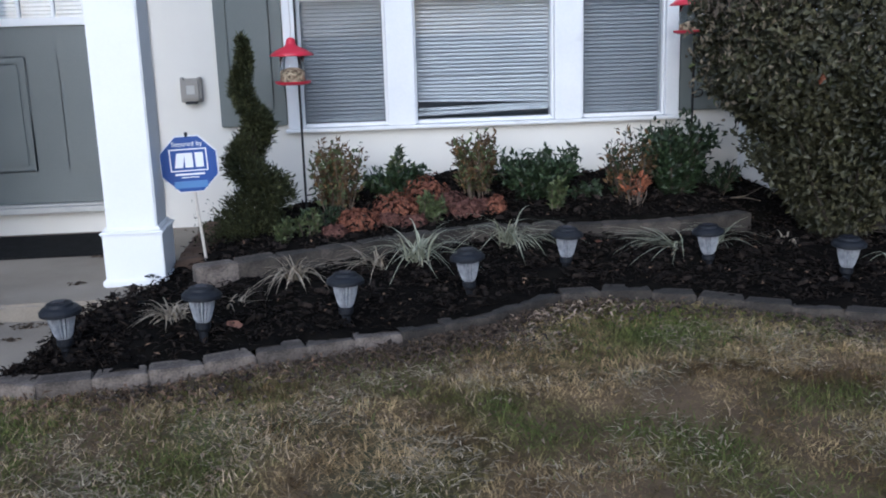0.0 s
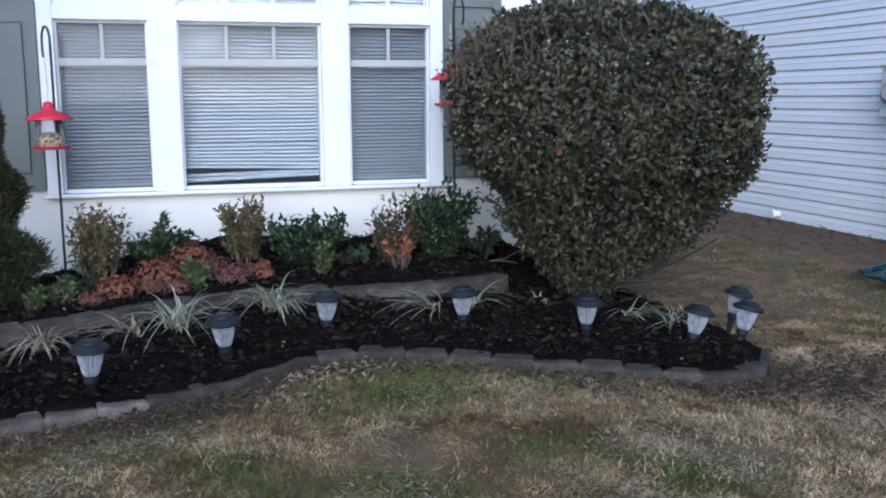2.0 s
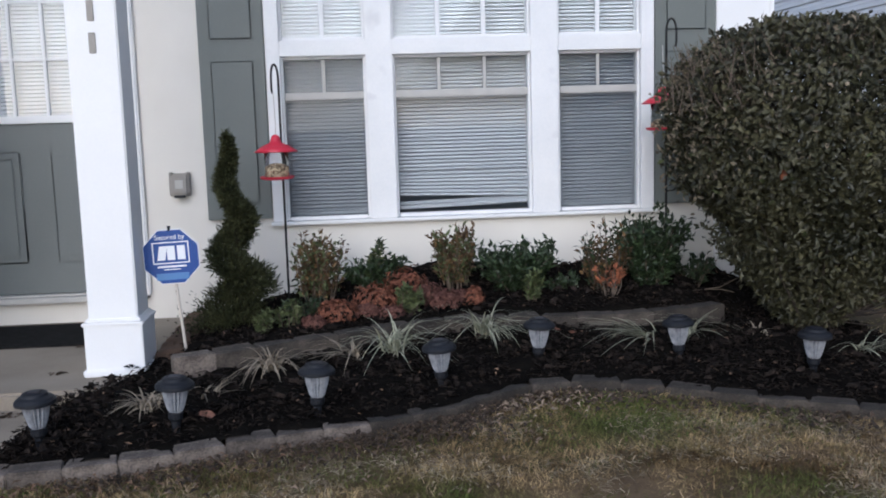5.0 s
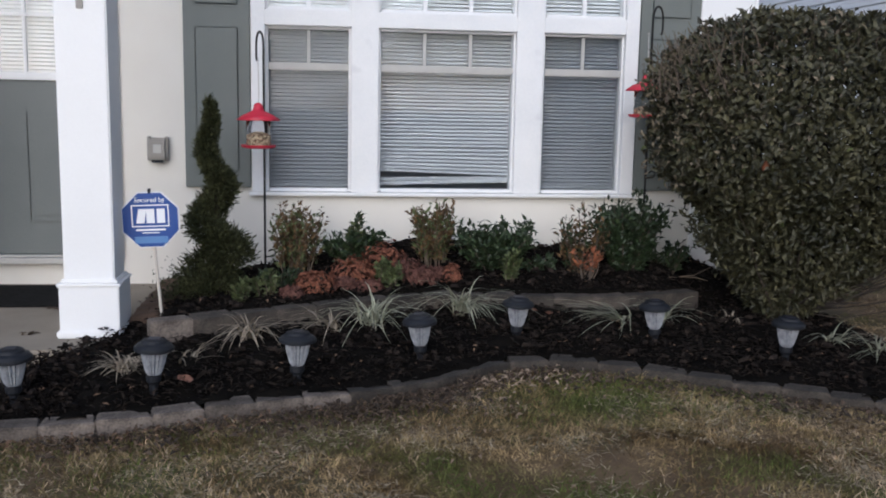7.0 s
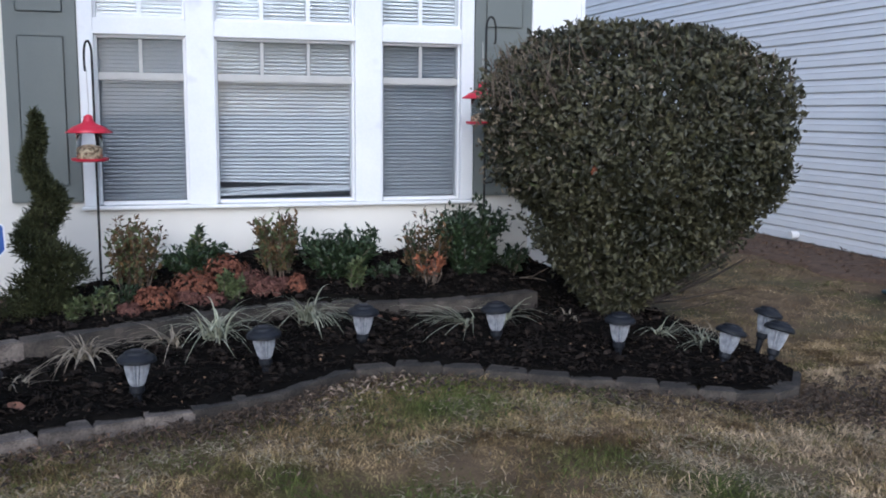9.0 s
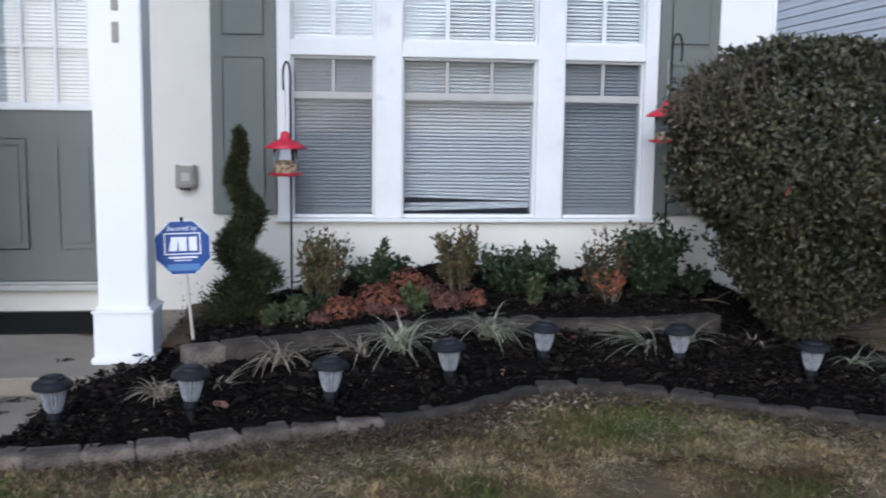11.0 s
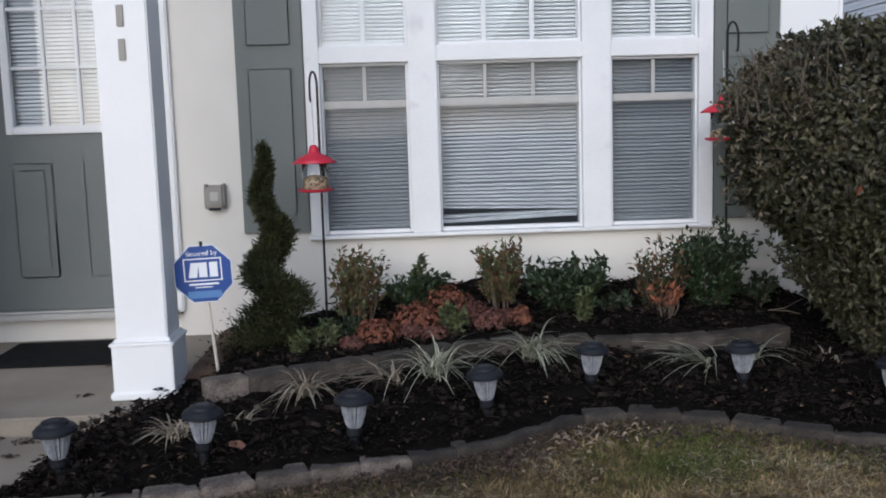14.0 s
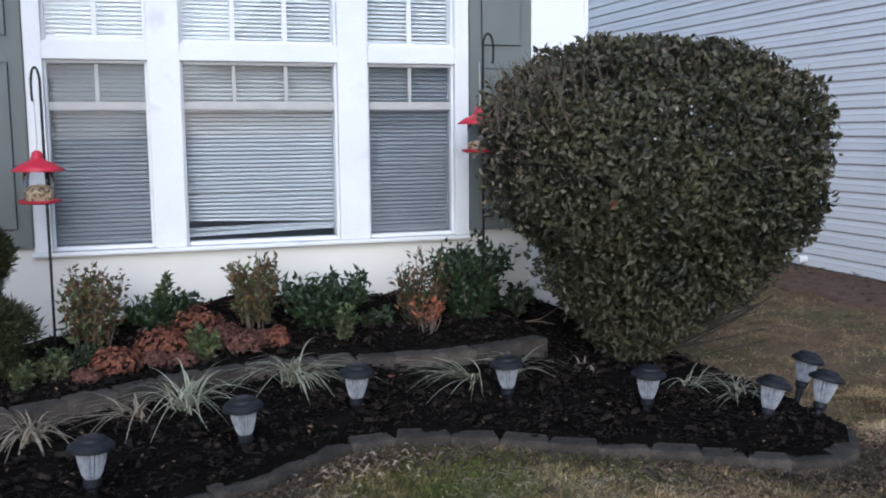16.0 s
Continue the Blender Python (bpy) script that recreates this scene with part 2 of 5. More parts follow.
def thing(name, label, category, at=(0, 0, 0), group="", kind=""):
    ob = new(name)
    ob.empty_display_size = 0.05
    ob.location = at
    return tagged(ob, label, category, group, kind)


def setting(name, bm, mat, label, category, smooth=False):
    return tagged(part(name, bm, mat, smooth=smooth), label, category, "", "structure")


def arrays(name, verts, faces):
    data = bpy.data.meshes.new(name)
    data.from_pydata(verts.tolist() if hasattr(verts, "tolist") else verts, [], faces.tolist() if hasattr(faces, "tolist") else faces)
    data.update()
    return data


def unit(v):
    return v / np.maximum(np.linalg.norm(v, axis=-1, keepdims=True), 1e-9)


def leaf_mesh(name, base, way, up, length, width, fold=0.25, droop=0.15):
    """Leaves with a folded midrib: five corners and four triangles each."""
    n = len(base)
    way, length, width = unit(way), np.broadcast_to(length, n)[:, None], np.broadcast_to(width, n)[:, None]
    side = unit(np.cross(way, up))
    nor = np.cross(side, way)
    mid = base + way * length * 0.48
    v = np.stack([base, mid + side * width / 2 + nor * width * fold, base + way * length - nor * length * droop, mid - side * width / 2 + nor * width * fold, mid], 1)
    k = 5 * np.arange(n)[:, None]
    f = np.stack([k + (0, 4, 1), k + (1, 4, 2), k + (2, 4, 3), k + (3, 4, 0)], 1).reshape(-1, 3)
    return arrays(name, v.reshape(-1, 3), f)


def blade_mesh(name, base, way, length, width, bend, steps=2):
    """Grass-like blades that rise along way and bow over; bend is the fall at the tip as a share of the length."""
    n = len(base)
    way = unit(way)
    flat = unit(way * (1, 1, 0) + 1e-6)
    side = np.stack([-flat[:, 1], flat[:, 0], 0 * flat[:, 0]], 1)
    length, width, bend = (np.broadcast_to(q, n)[:, None] for q in (length, width, bend))
    rows = []
    for s in range(steps + 1):
        t = s / steps
        c = base + way * length * t + flat * length * bend * 0.5 * t * t - np.array([0, 0, 1.0]) * length * bend * t * t
        w = width * (1 - t) ** 0.6 / 2 if s < steps else 0
        rows += [c - side * w, c + side * w] if s < steps else [c]
    v = np.stack(rows, 1)
    m = v.shape[1]
    k = m * np.arange(n)[:, None]
    f = []
    for s in range(steps - 1):
        f += [k + (2 * s, 2 * s + 1, 2 * s + 3), k + (2 * s, 2 * s + 3, 2 * s + 2)]
    f.append(k + (m - 3, m - 2, m - 1))
    return arrays(name, v.reshape(-1, 3), np.stack(f, 1).reshape(-1, 3))


RNG = np.random.default_rng(7)


def ball(n):
    return unit(RNG.normal(size=(n, 3)))


# ---- lie of the land ----
def ramp(x, xs, ys):
    return np.interp(x, xs, ys)


def kerb_top(x):
    return ramp(x, [-1.0, 1.3, 2.3, 3.0], [0.10, 0.128, 0.082, 0.055])


def lawn_z(x, y):
    near = ramp(x, [-2, -1, -0.2, 0.4, 1.3, 1.8, 2.3, 3.0, 4.2, 5.5], [0.025, 0.048, 0.058, 0.074, 0.087, 0.066, 0.039, 0.004, 0.03, 0.09])
    return near * ramp(y, [-4.5, -2.5], [0.1, 1.0])


FRONT = [(-0.933, -2.173), (-0.768, -2.231), (-0.595, -2.211), (-0.425, -2.186), (-0.254, -2.135), (-0.094, -2.072), (0.077, -2.031), (0.244, -2.005),
         (0.408, -1.955), (0.566, -1.905), (0.732, -1.83), (0.894, -1.706), (1.055, -1.60), (1.22, -1.586), (1.41, -1.631), (1.575, -1.68), (1.729, -1.763),
         (1.886, -1.846), (2.055, -1.913), (2.211, -1.995), (2.351, -2.065), (2.477, -2.133), (2.641, -2.161), (2.811, -2.08), (2.99, -1.85)]
UPPER = [(-0.385, -1.385), (-0.225, -1.313), (-0.06, -1.238), (0.11, -1.155), (0.283, -1.073), (0.45, -0.985), (0.62, -0.91), (0.79, -0.85), (0.96, -0.81),
         (1.10, -0.79), (1.25, -0.79), (1.42, -0.85), (1.61, -0.86), (1.80, -0.835), (2.0, -0.79), (2.2, -0.72)]
FX, FY = np.array(FRONT).T
UX, UY = np.array(UPPER).T


def bed_back(x):
    return ramp(x, [-0.95, -0.86, -0.82, -0.7, -0.55, -0.54, 2.35, 2.75, 3.0], [-2.14, -2.06, -1.56, -1.38, -1.24, -0.01, -0.01, -0.35, -1.5])


def mulch_z(x, y):
    yf, yu = ramp(x, FX, FY), ramp(x, UX, UY)
    low = kerb_top(x) - 0.008 + 0.07 * np.clip((y - yf) / np.maximum(yu - yf, 0.1), 0, 1)
    wall = ramp(x, [-0.6, -0.3, 0.2, 0.5, 1.0, 1.6, 2.3, 2.7], [0.17, 0.2, 0.31, 0.39, 0.40, 0.37, 0.35, 0.25])
    high = 0.235 + (wall - 0.235) * np.clip((y - yu) / np.maximum(0 - yu, 0.1), 0, 1)
    one = low + (wall - low) * np.clip((y - yu) / np.maximum(0 - yu, 0.1), 0, 1)
    walled = np.clip((x + 0.42) / 0.05, 0, 1) * np.clip((2.3 - x) / 0.15, 0, 1)
    up = np.clip((y - yu - 0.06) / 0.03, 0, 1) * walled
    return np.where(walled > 0, low + (high - low) * up, one) * (walled > 0) + one * (walled <= 0)


# ---- ground ----
def ground():
    xs = np.unique(np.r_[-300, -80, -25, -10, np.arange(-5, 8.01, 0.1), 12, 30, 90, 300])
    ys = np.unique(np.r_[-300, -80, -25, -9, np.arange(-5.5, 4.01, 0.1), 8, 20, 60, 300])
    gx, gy = np.meshgrid(xs, ys)
    gz = lawn_z(gx, gy)
    rough = np.array([[noise.noise(Vector((x * 3, y * 3, 0))) for x in xs] for y in ys]) * 0.012
    gz = gz + rough * (np.abs(gx) < 8)
    # below the beds and the paving
    bed = (gx > -0.9) & (gx < 2.9) & (gy > ramp(gx, FX, FY) + 0.06) & (gy < bed_back(gx) - 0.05)
    gz = np.where(bed | (gy > 0.02) & (gx < 2.65) & (gx > -9), gz - 0.12, gz)
    edge = ramp(gx, [-7, -4.2, -1.9, -1.21, -0.98, -0.8], [-4.2, -3.75, -2.8, -2.36, -2.15, -2.1])
    gz = np.where((gx < -0.75) & (gx > -7) & (gy > edge + 0.06) & (gy < 0), gz - 0.12, gz)
    nx = len(xs)
    v = np.stack([gx, gy, gz], -1).reshape(-1, 3)
    i = (np.arange(len(ys) - 1)[:, None] * nx + np.arange(nx - 1)).reshape(-1, 1)
    return tagged(part_of("ground", arrays("ground", v, i + np.array([0, 1, nx + 1, nx])), M_SOIL, smooth=True), "dormant tan and green lawn ground", "lawn", "", "structure")


ground()


def mulch_bed():
    xs, n = np.linspace(-0.95, 2.98, 150), 70
    t = np.linspace(0, 1, n)
    yf, yb = ramp(xs, FX, FY) + 0.05, bed_back(xs)
    yb = np.maximum(yb, yf + 0.01)
    gx = np.repeat(xs[:, None], n, 1)
    gy = yf[:, None] + (yb - yf)[:, None] * t
    gz = mulch_z(gx, gy)
    bump = np.array([noise.fractal(Vector((x * 7, y * 7, 1)), 1.0, 2.0, 4) for x, y in zip(gx.ravel(), gy.ravel())]).reshape(gx.shape)
    swell = np.array([noise.noise(Vector((x * 3.1, y * 3.1, 7))) for x, y in zip(gx.ravel(), gy.ravel())]).reshape(gx.shape)
    gz = gz + 0.028 * bump + 0.016 * swell * np.clip(8 * t * (1 - t), 0, 1)[None, :]
    gz = gz - np.where(gx < -0.56, 0.035 * np.clip((t - 0.88) / 0.12, 0, 1)[None, :], 0)
    v = np.stack([gx, gy, gz], -1).reshape(-1, 3)
    i = (np.arange(len(xs) - 1)[:, None] * n + np.arange(n - 1)).reshape(-1, 1)
    tagged(part_of("mulch_bed", arrays("mulch_bed", v, i + np.array([0, n, n + 1, 1])), M_MULCH, smooth=True), "bed of black shredded mulch against the house", "mulch", "", "structure")
    # loose chips on it
    k = 16000
    x = RNG.uniform(-0.9, 2.95, k)
    a, b = ramp(x, FX, FY) + 0.08, bed_back(x) - 0.02
    y = a + (b - a) * RNG.random(k)
    good = b > a
    x, y = x[good], y[good]
    z = mulch_z(x, y) + RNG.uniform(-0.004, 0.02, len(x))
    way = unit(np.stack([RNG.normal(size=len(x)), RNG.normal(size=len(x)), 0.35 * RNG.normal(size=len(x))], 1))
    data = leaf_mesh("mulch_chips", np.stack([x, y, z], 1), way, np.array([0, 0, 1.0]) + 0.5 * ball(len(x)), RNG.uniform(0.014, 0.045, len(x)), RNG.uniform(0.004, 0.012, len(x)), 0.5, 0.1)
    tagged(part_of("mulch_chips", data, M_CHIP), "loose black and brown mulch chips", "mulch chips", "", "stuff")

    k = 2200
    x = RNG.uniform(-0.85, 2.9, k)
    a, b = ramp(x, FX, FY) + 0.1, bed_back(x) - 0.04
    y = a + (b - a) * RNG.random(k)
    x, y = x[b > a], y[b > a]
    k = len(x)
    way = unit(np.stack([RNG.normal(size=k), RNG.normal(size=k), 0.3 * RNG.normal(size=k)], 1))
    data = leaf_mesh("mulch_shreds", np.stack([x, y, mulch_z(x, y) + RNG.uniform(0.006, 0.024, k)], 1), way, np.array([0, 0, 1.0]) + 0.5 * ball(k), RNG.uniform(0.025, 0.055, k), RNG.uniform(0.007, 0.016, k), 0.4, 0.05)
    tagged(part_of("mulch_shreds", data, M_CHIP), "longer shreds of dark mulch", "mulch chips", "", "stuff")
    # thicker bark chunks
    k = 900
    x = RNG.uniform(-0.8, 2.85, k)
    a, b = ramp(x, FX, FY) + 0.12, bed_back(x) - 0.05
    y = a + (b - a) * RNG.random(k)
    x, y = x[b > a], y[b > a]
    k = len(x)
    turn, size = RNG.uniform(0, math.pi, k), RNG.uniform(0.009, 0.022, k)
    corner = np.array([(-1, -0.5, -0.3), (1, -0.5, -0.3), (1, 0.5, -0.3), (-1, 0.5, -0.3), (-0.8, -0.35, 0.4), (0.8, -0.4, 0.3), (0.7, 0.35, 0.45), (-0.75, 0.4, 0.3)])
    v = corner[None] * size[:, None, None] * RNG.uniform(0.7, 1.3, (k, 8, 3))
    v = np.stack([v[..., 0] * np.cos(turn)[:, None] - v[..., 1] * np.sin(turn)[:, None], v[..., 0] * np.sin(turn)[:, None] + v[..., 1] * np.cos(turn)[:, None], v[..., 2] + 0.25 * v[..., 0] * RNG.normal(size=(k, 1))], -1)
    v = v + np.stack([x, y, mulch_z(x, y) + 0.018], 1)[:, None]
    f = np.array([(0, 3, 2, 1), (4, 5, 6, 7), (0, 1, 5, 4), (1, 2, 6, 5), (2, 3, 7, 6), (3, 0, 4, 7)])
    data = arrays("bark_chunks", v.reshape(-1, 3), (8 * np.arange(k)[:, None, None] + f).reshape(-1, 4))
    tagged(part_of("bark_chunks", data, M_CHIP), "thick dark bark chunks in the mulch", "mulch chips", "", "stuff")
    # clods heaped along the open end of the bed
    for j in range(15):
        u = j / 14
        at = Vector((2.93 - 0.2 * u + RNG.uniform(-0.04, 0.04), -1.5 + 0.85 * u, 0))
        r = RNG.uniform(0.03, 0.055)
        bm = bmesh.new()
        bmesh.ops.create_icosphere(bm, subdivisions=3, radius=r)
        for v in bm.verts:
            v.co *= 1 + 0.45 * noise.noise(v.co * 38 + Vector((j * 3.1, 0, 0)))
            v.co.z *= 0.7
        t = thing("mulch_clod", "dark lumpy clod of mulch at the bed's open end", "mulch clod", (at.x, at.y, float(lawn_z(np.array(at.x), np.array(at.y))) + 0.045), "mulch clods")
        part("clod", bm, M_MULCH, t)


mulch_bed()


def soil_patch():
    """Bare reddish earth between the porch post and the sign."""
    xs, ys = np.linspace(-0.54, -0.36, 14), np.linspace(-1.12, -0.1, 50)
    gx, gy = np.meshgrid(xs, ys)
    bump = np.array([noise.fractal(Vector((x * 14, y * 14, 4)), 1.0, 2.0, 3) for x, y in zip(gx.ravel(), gy.ravel())]).reshape(gx.shape)
    gz = mulch_z(gx, gy) + 0.026 + 0.012 * bump - 0.05 * np.clip((gx + 0.44) / 0.08, 0, 1) - 0.05 * np.clip((-1.0 - gy) / 0.12, 0, 1)
    n = len(xs)
    v = np.stack([gx, gy, gz], -1).reshape(-1, 3)
    i = (np.arange(len(ys) - 1)[:, None] * n + np.arange(n - 1)).reshape(-1, 1)
    tagged(part_of("bare_soil", arrays("bare_soil", v, i + np.array([0, 1, n + 1, n])), M_STRAW, smooth=True), "bare reddish-brown earth beside the porch post", "soil", "", "structure")


soil_patch()


def paving():
    # porch slab, falling gently to its front edge
    bm = bmesh.new()
    top = [(-2.3, -1.405, 0.145), (-0.56, -1.395, 0.145), (-0.56, 0.0, 0.157), (-2.3, 0.0, 0.157)]
    v = [bm.verts.new(p) for p in top] + [bm.verts.new((x, y, -0.1)) for x, y, _ in top]
    for f in ((0, 1, 2, 3), (7, 6, 5, 4), (0, 4, 5, 1), (1, 5, 6, 2), (2, 6, 7, 3), (3, 7, 4, 0)):
        bm.faces.new([v[k] for k in f])
    bmesh.ops.bevel(bm, geom=[e for e in bm.edges if e.verts[0].co.z > 0.1 and e.verts[1].co.z > 0.1 and abs(e.verts[0].co.y + 1.4) < 0.05 and abs(e.verts[1].co.y + 1.4) < 0.05], offset=0.012, segments=3, affect="EDGES")
    setting("porch_floor", bm, M_CONCRETE, "stained concrete porch slab with a low step", "porch")
    bm = bmesh.new()
    line = [(-0.6, -1.41), (-0.72, -1.8), (-0.95, -2.12), (-1.21, -2.36), (-1.9, -2.8), (-4.2, -3.75), (-7, -4.2), (-7, -1.41)]
    v = [bm.verts.new((x, y, 0.085 + 0.05 * max(y + 1.27, -1.2))) for x, y in line]
    w = [bm.verts.new((x, y, -0.12)) for x, y in line]
    bm.faces.new(v)
    for k in range(len(v)):
        bm.faces.new((v[k - 1], v[k], w[k], w[k - 1]))
    setting("walkway", bm, M_CONCRETE, "concrete walkway with dirt spots below the porch", "walkway")


paving()


# ---- the house ----
def house():
    bm = bmesh.new()
    y1 = 0.16
    for x0, x1, z0, z1 in ((-1.91, -1.89, -0.1, 2.9), (-1.89, -0.77, -0.1, 0.275), (-1.89, -0.77, 2.46, 2.9), (-0.77, -0.05, -0.1, 2.9), (-0.05, 2.03, -0.1, 0.66),
                           (-0.05, 2.03, 2.16, 2.9), (2.03, 2.72, -0.1, 2.9)):
        box(bm, x0, x1, 0, y1, z0, z1)
    setting("wall_front", bm, M_STUCCO, "pale beige stucco front wall of the house", "wall")
    bm = box(bmesh.new(), -2.3, -1.912, -1.2, y1, 0.1, 2.9)
    setting("wall_porch", bm, M_STUCCO, "pale beige stucco side wall of the porch", "wall")
    bm = bmesh.new()
    box(bm, 2.412, 2.72, -0.022, -0.002, -0.05, 2.9, 0.003)
    box(bm, 2.722, 2.745, -0.022, 0.1, -0.05, 2.9, 0.003)
    setting("corner_trim", bm, M_WHITE, "white corner board of the house", "trim")
    bm = bmesh.new()
    box(bm, 2.6, 2.72, 0.16, 5.0, -0.1, 2.9)
    box(bm, -2.3, 2.72, 5.0, 5.1, -0.1, 2.9)
    box(bm, -2.3, -2.2, 0.16, 5.0, -0.1, 2.9)
    setting("wall_back", bm, M_STUCCO, "plain stucco walls of the house", "wall")
    bm = bmesh.new()
    box(bm, -2.2, 2.6, 0.16, 5.0, -0.1, 0.28)
    setting("floor", bm, M_ROOM, "dim room floor behind the windows", "floor")
    bm = bmesh.new()
    box(bm, -2.35, 2.8, 0.0, 5.2, 2.9, 3.0)
    setting("ceiling", bm, M_WHITE, "plain white ceiling over the house walls", "ceiling")


house()


def column():
    t = thing("porch_column", "white painted square porch column with a boxed base", "column", (-0.667, -1.08, 0.145))
    bm = box(bmesh.new(), -0.103, 0.103, -0.103, 0.103, 0.24, 2.76, 0.006)
    part("shaft", bm, M_WHITE, t)
    bm = box(bmesh.new(), -0.122, 0.122, -0.122, 0.122, 0.03, 0.232, 0.004)
    part("base", bm, M_WHITE, t)
    bm = box(bmesh.new(), -0.134, 0.134, -0.134, 0.134, 0.003, 0.034, 0.006)
    part("plinth", bm, M_WHITE, t)
    bm = bmesh.new()
    box(bm, -0.13, 0.13, -0.13, 0.13, 0.222, 0.236, 0.004)
    box(bm, -0.117, 0.117, -0.117, 0.117, 0.234, 0.25, 0.006)
    part("moulding", bm, M_WHITE, t)
    # house numerals, kept as plain bars
    for z in (1.66, 1.53, 1.40):
        box(bm := bmesh.new(), -0.014, 0.014, -0.1085, -0.1035, z - 0.042, z + 0.042, 0.002)
        part("numeral_plate", bm, M_GREYBOX, t, "small dark metal house numeral as a plain bar")
    d = thing("leaf_scrap", "small dark dead leaf caught on the column's plinth", "leaf", (-0.6, -1.222, 0.181))
    a = np.arange(7) * 0.9
    part_of("scrap", leaf_mesh("scrap", np.stack([0.012 * np.cos(a), 0.006 * np.sin(a), 0.0015 * np.arange(7)], 1), np.stack([np.cos(2 * a), 0.3 * np.sin(2 * a), 0.3 + 0 * a], 1), np.array([0, -0.4, 1.0]) + 0 * a[:, None], 0.03, 0.014), M_BLACK, d)
    p = thing("porch_pilaster", "white boxed pilaster against the porch side wall", "column", (-1.91, -1.0, 0.15))
    part("shaft", box(bmesh.new(), -0.0015, 0.022, -0.19, 0.2, 0.252, 2.74, 0.005), M_WHITE, p)
    part("base", box(bmesh.new(), -0.0015, 0.047, -0.195, 0.225, 0.041, 0.25, 0.005), M_WHITE, p)
    part("plinth", box(bmesh.new(), -0.0015, 0.058, -0.198, 0.237, 0.003, 0.04, 0.005), M_WHITE, p)


column()


def front_door():
    t = tagged(thing("door_1", "closed grey-green front door with a gridded half window", "door", (-1.78, 0, 0.32)), kind="structure")
    w, h = 0.91, 2.03
    bm = bmesh.new()
    lx0, lx1, lz0, lz1 = 0.167, 0.743, 0.93, 1.88
    for a in ((0, lx0, 0, h), (lx1, w, 0, h), (lx0, lx1, 0, lz0), (lx0, lx1, lz1, h)):
        box(bm, a[0], a[1], 0.03, 0.075, a[2], a[3])
    for px in (0.17, 0.535):
        box(bm, px, px + 0.205, 0.018, 0.031, 0.17, 0.77, 0.011)
        box(bm, px + 0.036, px + 0.169, 0.008, 0.0185, 0.206, 0.734, 0.009)
    leaf = part("leaf", bm, M_GREY_PAINT, t)
    bm = bmesh.new()
    for a in ((lx0 - 0.01, lx0 + 0.03, lz0 - 0.01, lz1 + 0.01), (lx1 - 0.03, lx1 + 0.01, lz0 - 0.01, lz1 + 0.01), (lx0 + 0.03, lx1 - 0.03, lz0 - 0.01, lz0 + 0.03), (lx0 + 0.03, lx1 - 0.03, lz1 - 0.03, lz1 + 0.01)):
        box(bm, a[0], a[1], 0.012, 0.06, a[2], a[3], 0.004)
    part("window_frame", bm, M_WHITE, leaf)
    for k in (1, 2):
        x = lx0 + 0.03 + (lx1 - lx0 - 0.06) * k / 3
        part("muntin", box(bmesh.new(), x - 0.008, x + 0.008, 0.026, 0.05, lz0 + 0.03, lz1 - 0.03, 0.002), M_WHITE, leaf)
        z = lz0 + 0.03 + (lz1 - lz0 - 0.06) * k / 3
        part("muntin", box(bmesh.new(), lx0 + 0.03, lx1 - 0.03, 0.0275, 0.0485, z - 0.008, z + 0.008, 0.002), M_WHITE, leaf)
    pane = part("pane", box(bmesh.new(), lx0 + 0.02, lx1 - 0.02, 0.036, 0.042, lz0 + 0.02, lz1 - 0.02), M_GLASS, leaf)
    pane.visible_shadow = False
    bm = bmesh.new()
    box(bm, -0.11, -0.004, -0.03, 0.08, -0.03, h + 0.1, 0.008)
    box(bm, w + 0.004, w + 0.11, -0.03, 0.08, -0.03, h + 0.1, 0.008)
    box(bm, -0.004, w + 0.004, -0.03, 0.08, h + 0.004, h + 0.1, 0.008)
    part("frame", bm, M_WHITE, t)
    bm = bmesh.new()
    box(bm, -0.08, w + 0.08, -0.07, 0.1, -0.043, -0.012, 0.006)
    box(bm, -0.003, w + 0.003, -0.02, 0.1, -0.013, -0.003, 0.003)
    part("threshold", bm, M_LIGHTGREY, t)
    b = thing("door_blind", "white mini blind behind the door window", "blind", (-1.78, 0.1, 0.32))
    data = slat_data(lx1 - lx0 - 0.02)
    k, z = 0, lz0 + 0.04
    while z < lz1 - 0.03:
        s = part_of("slat", data, M_BLIND, b)
        s.matrix_basis = pose((lx0 + lx1) / 2, 0, z, 62, 0, 0)
        z += 0.0208
    b2 = thing("doormat", "flat black rubber doormat on the porch slab", "doormat", (-1.215, -0.34, 0.172))
    bm = box(bmesh.new(), -0.385, 0.385, -0.25, 0.25, 0.0, 0.012, 0.004)
    b2.rotation_euler.x = math.atan2(0.012, 1.4)
    b2.location.z = 0.1545
    part("pad", bm, M_MAT, b2)


def slat_data(width):
    """One slightly crowned blind slat, 24 mm deep."""
    bm = bmesh.new()
    rows = [(-0.0118, 0.0), (0.0, 0.0034), (0.0118, 0.0)]
    a = [[bm.verts.new((x, y, z + d)) for y, z in rows] for d in (0, 0.0008) for x in (-width / 2, width / 2)]
    for lo, hi in ((0, 1), (2, 3)):
        for k in (0, 1):
            bm.faces.new((a[lo][k], a[hi][k], a[hi][k + 1], a[lo][k + 1]))
    bmesh.ops.recalc_face_normals(bm, faces=bm.faces)
    data = bpy.data.meshes.new("slat")
    bm.to_mesh(data)
    bm.free()
    data.materials.append(M_BLIND)
    return data


front_door()


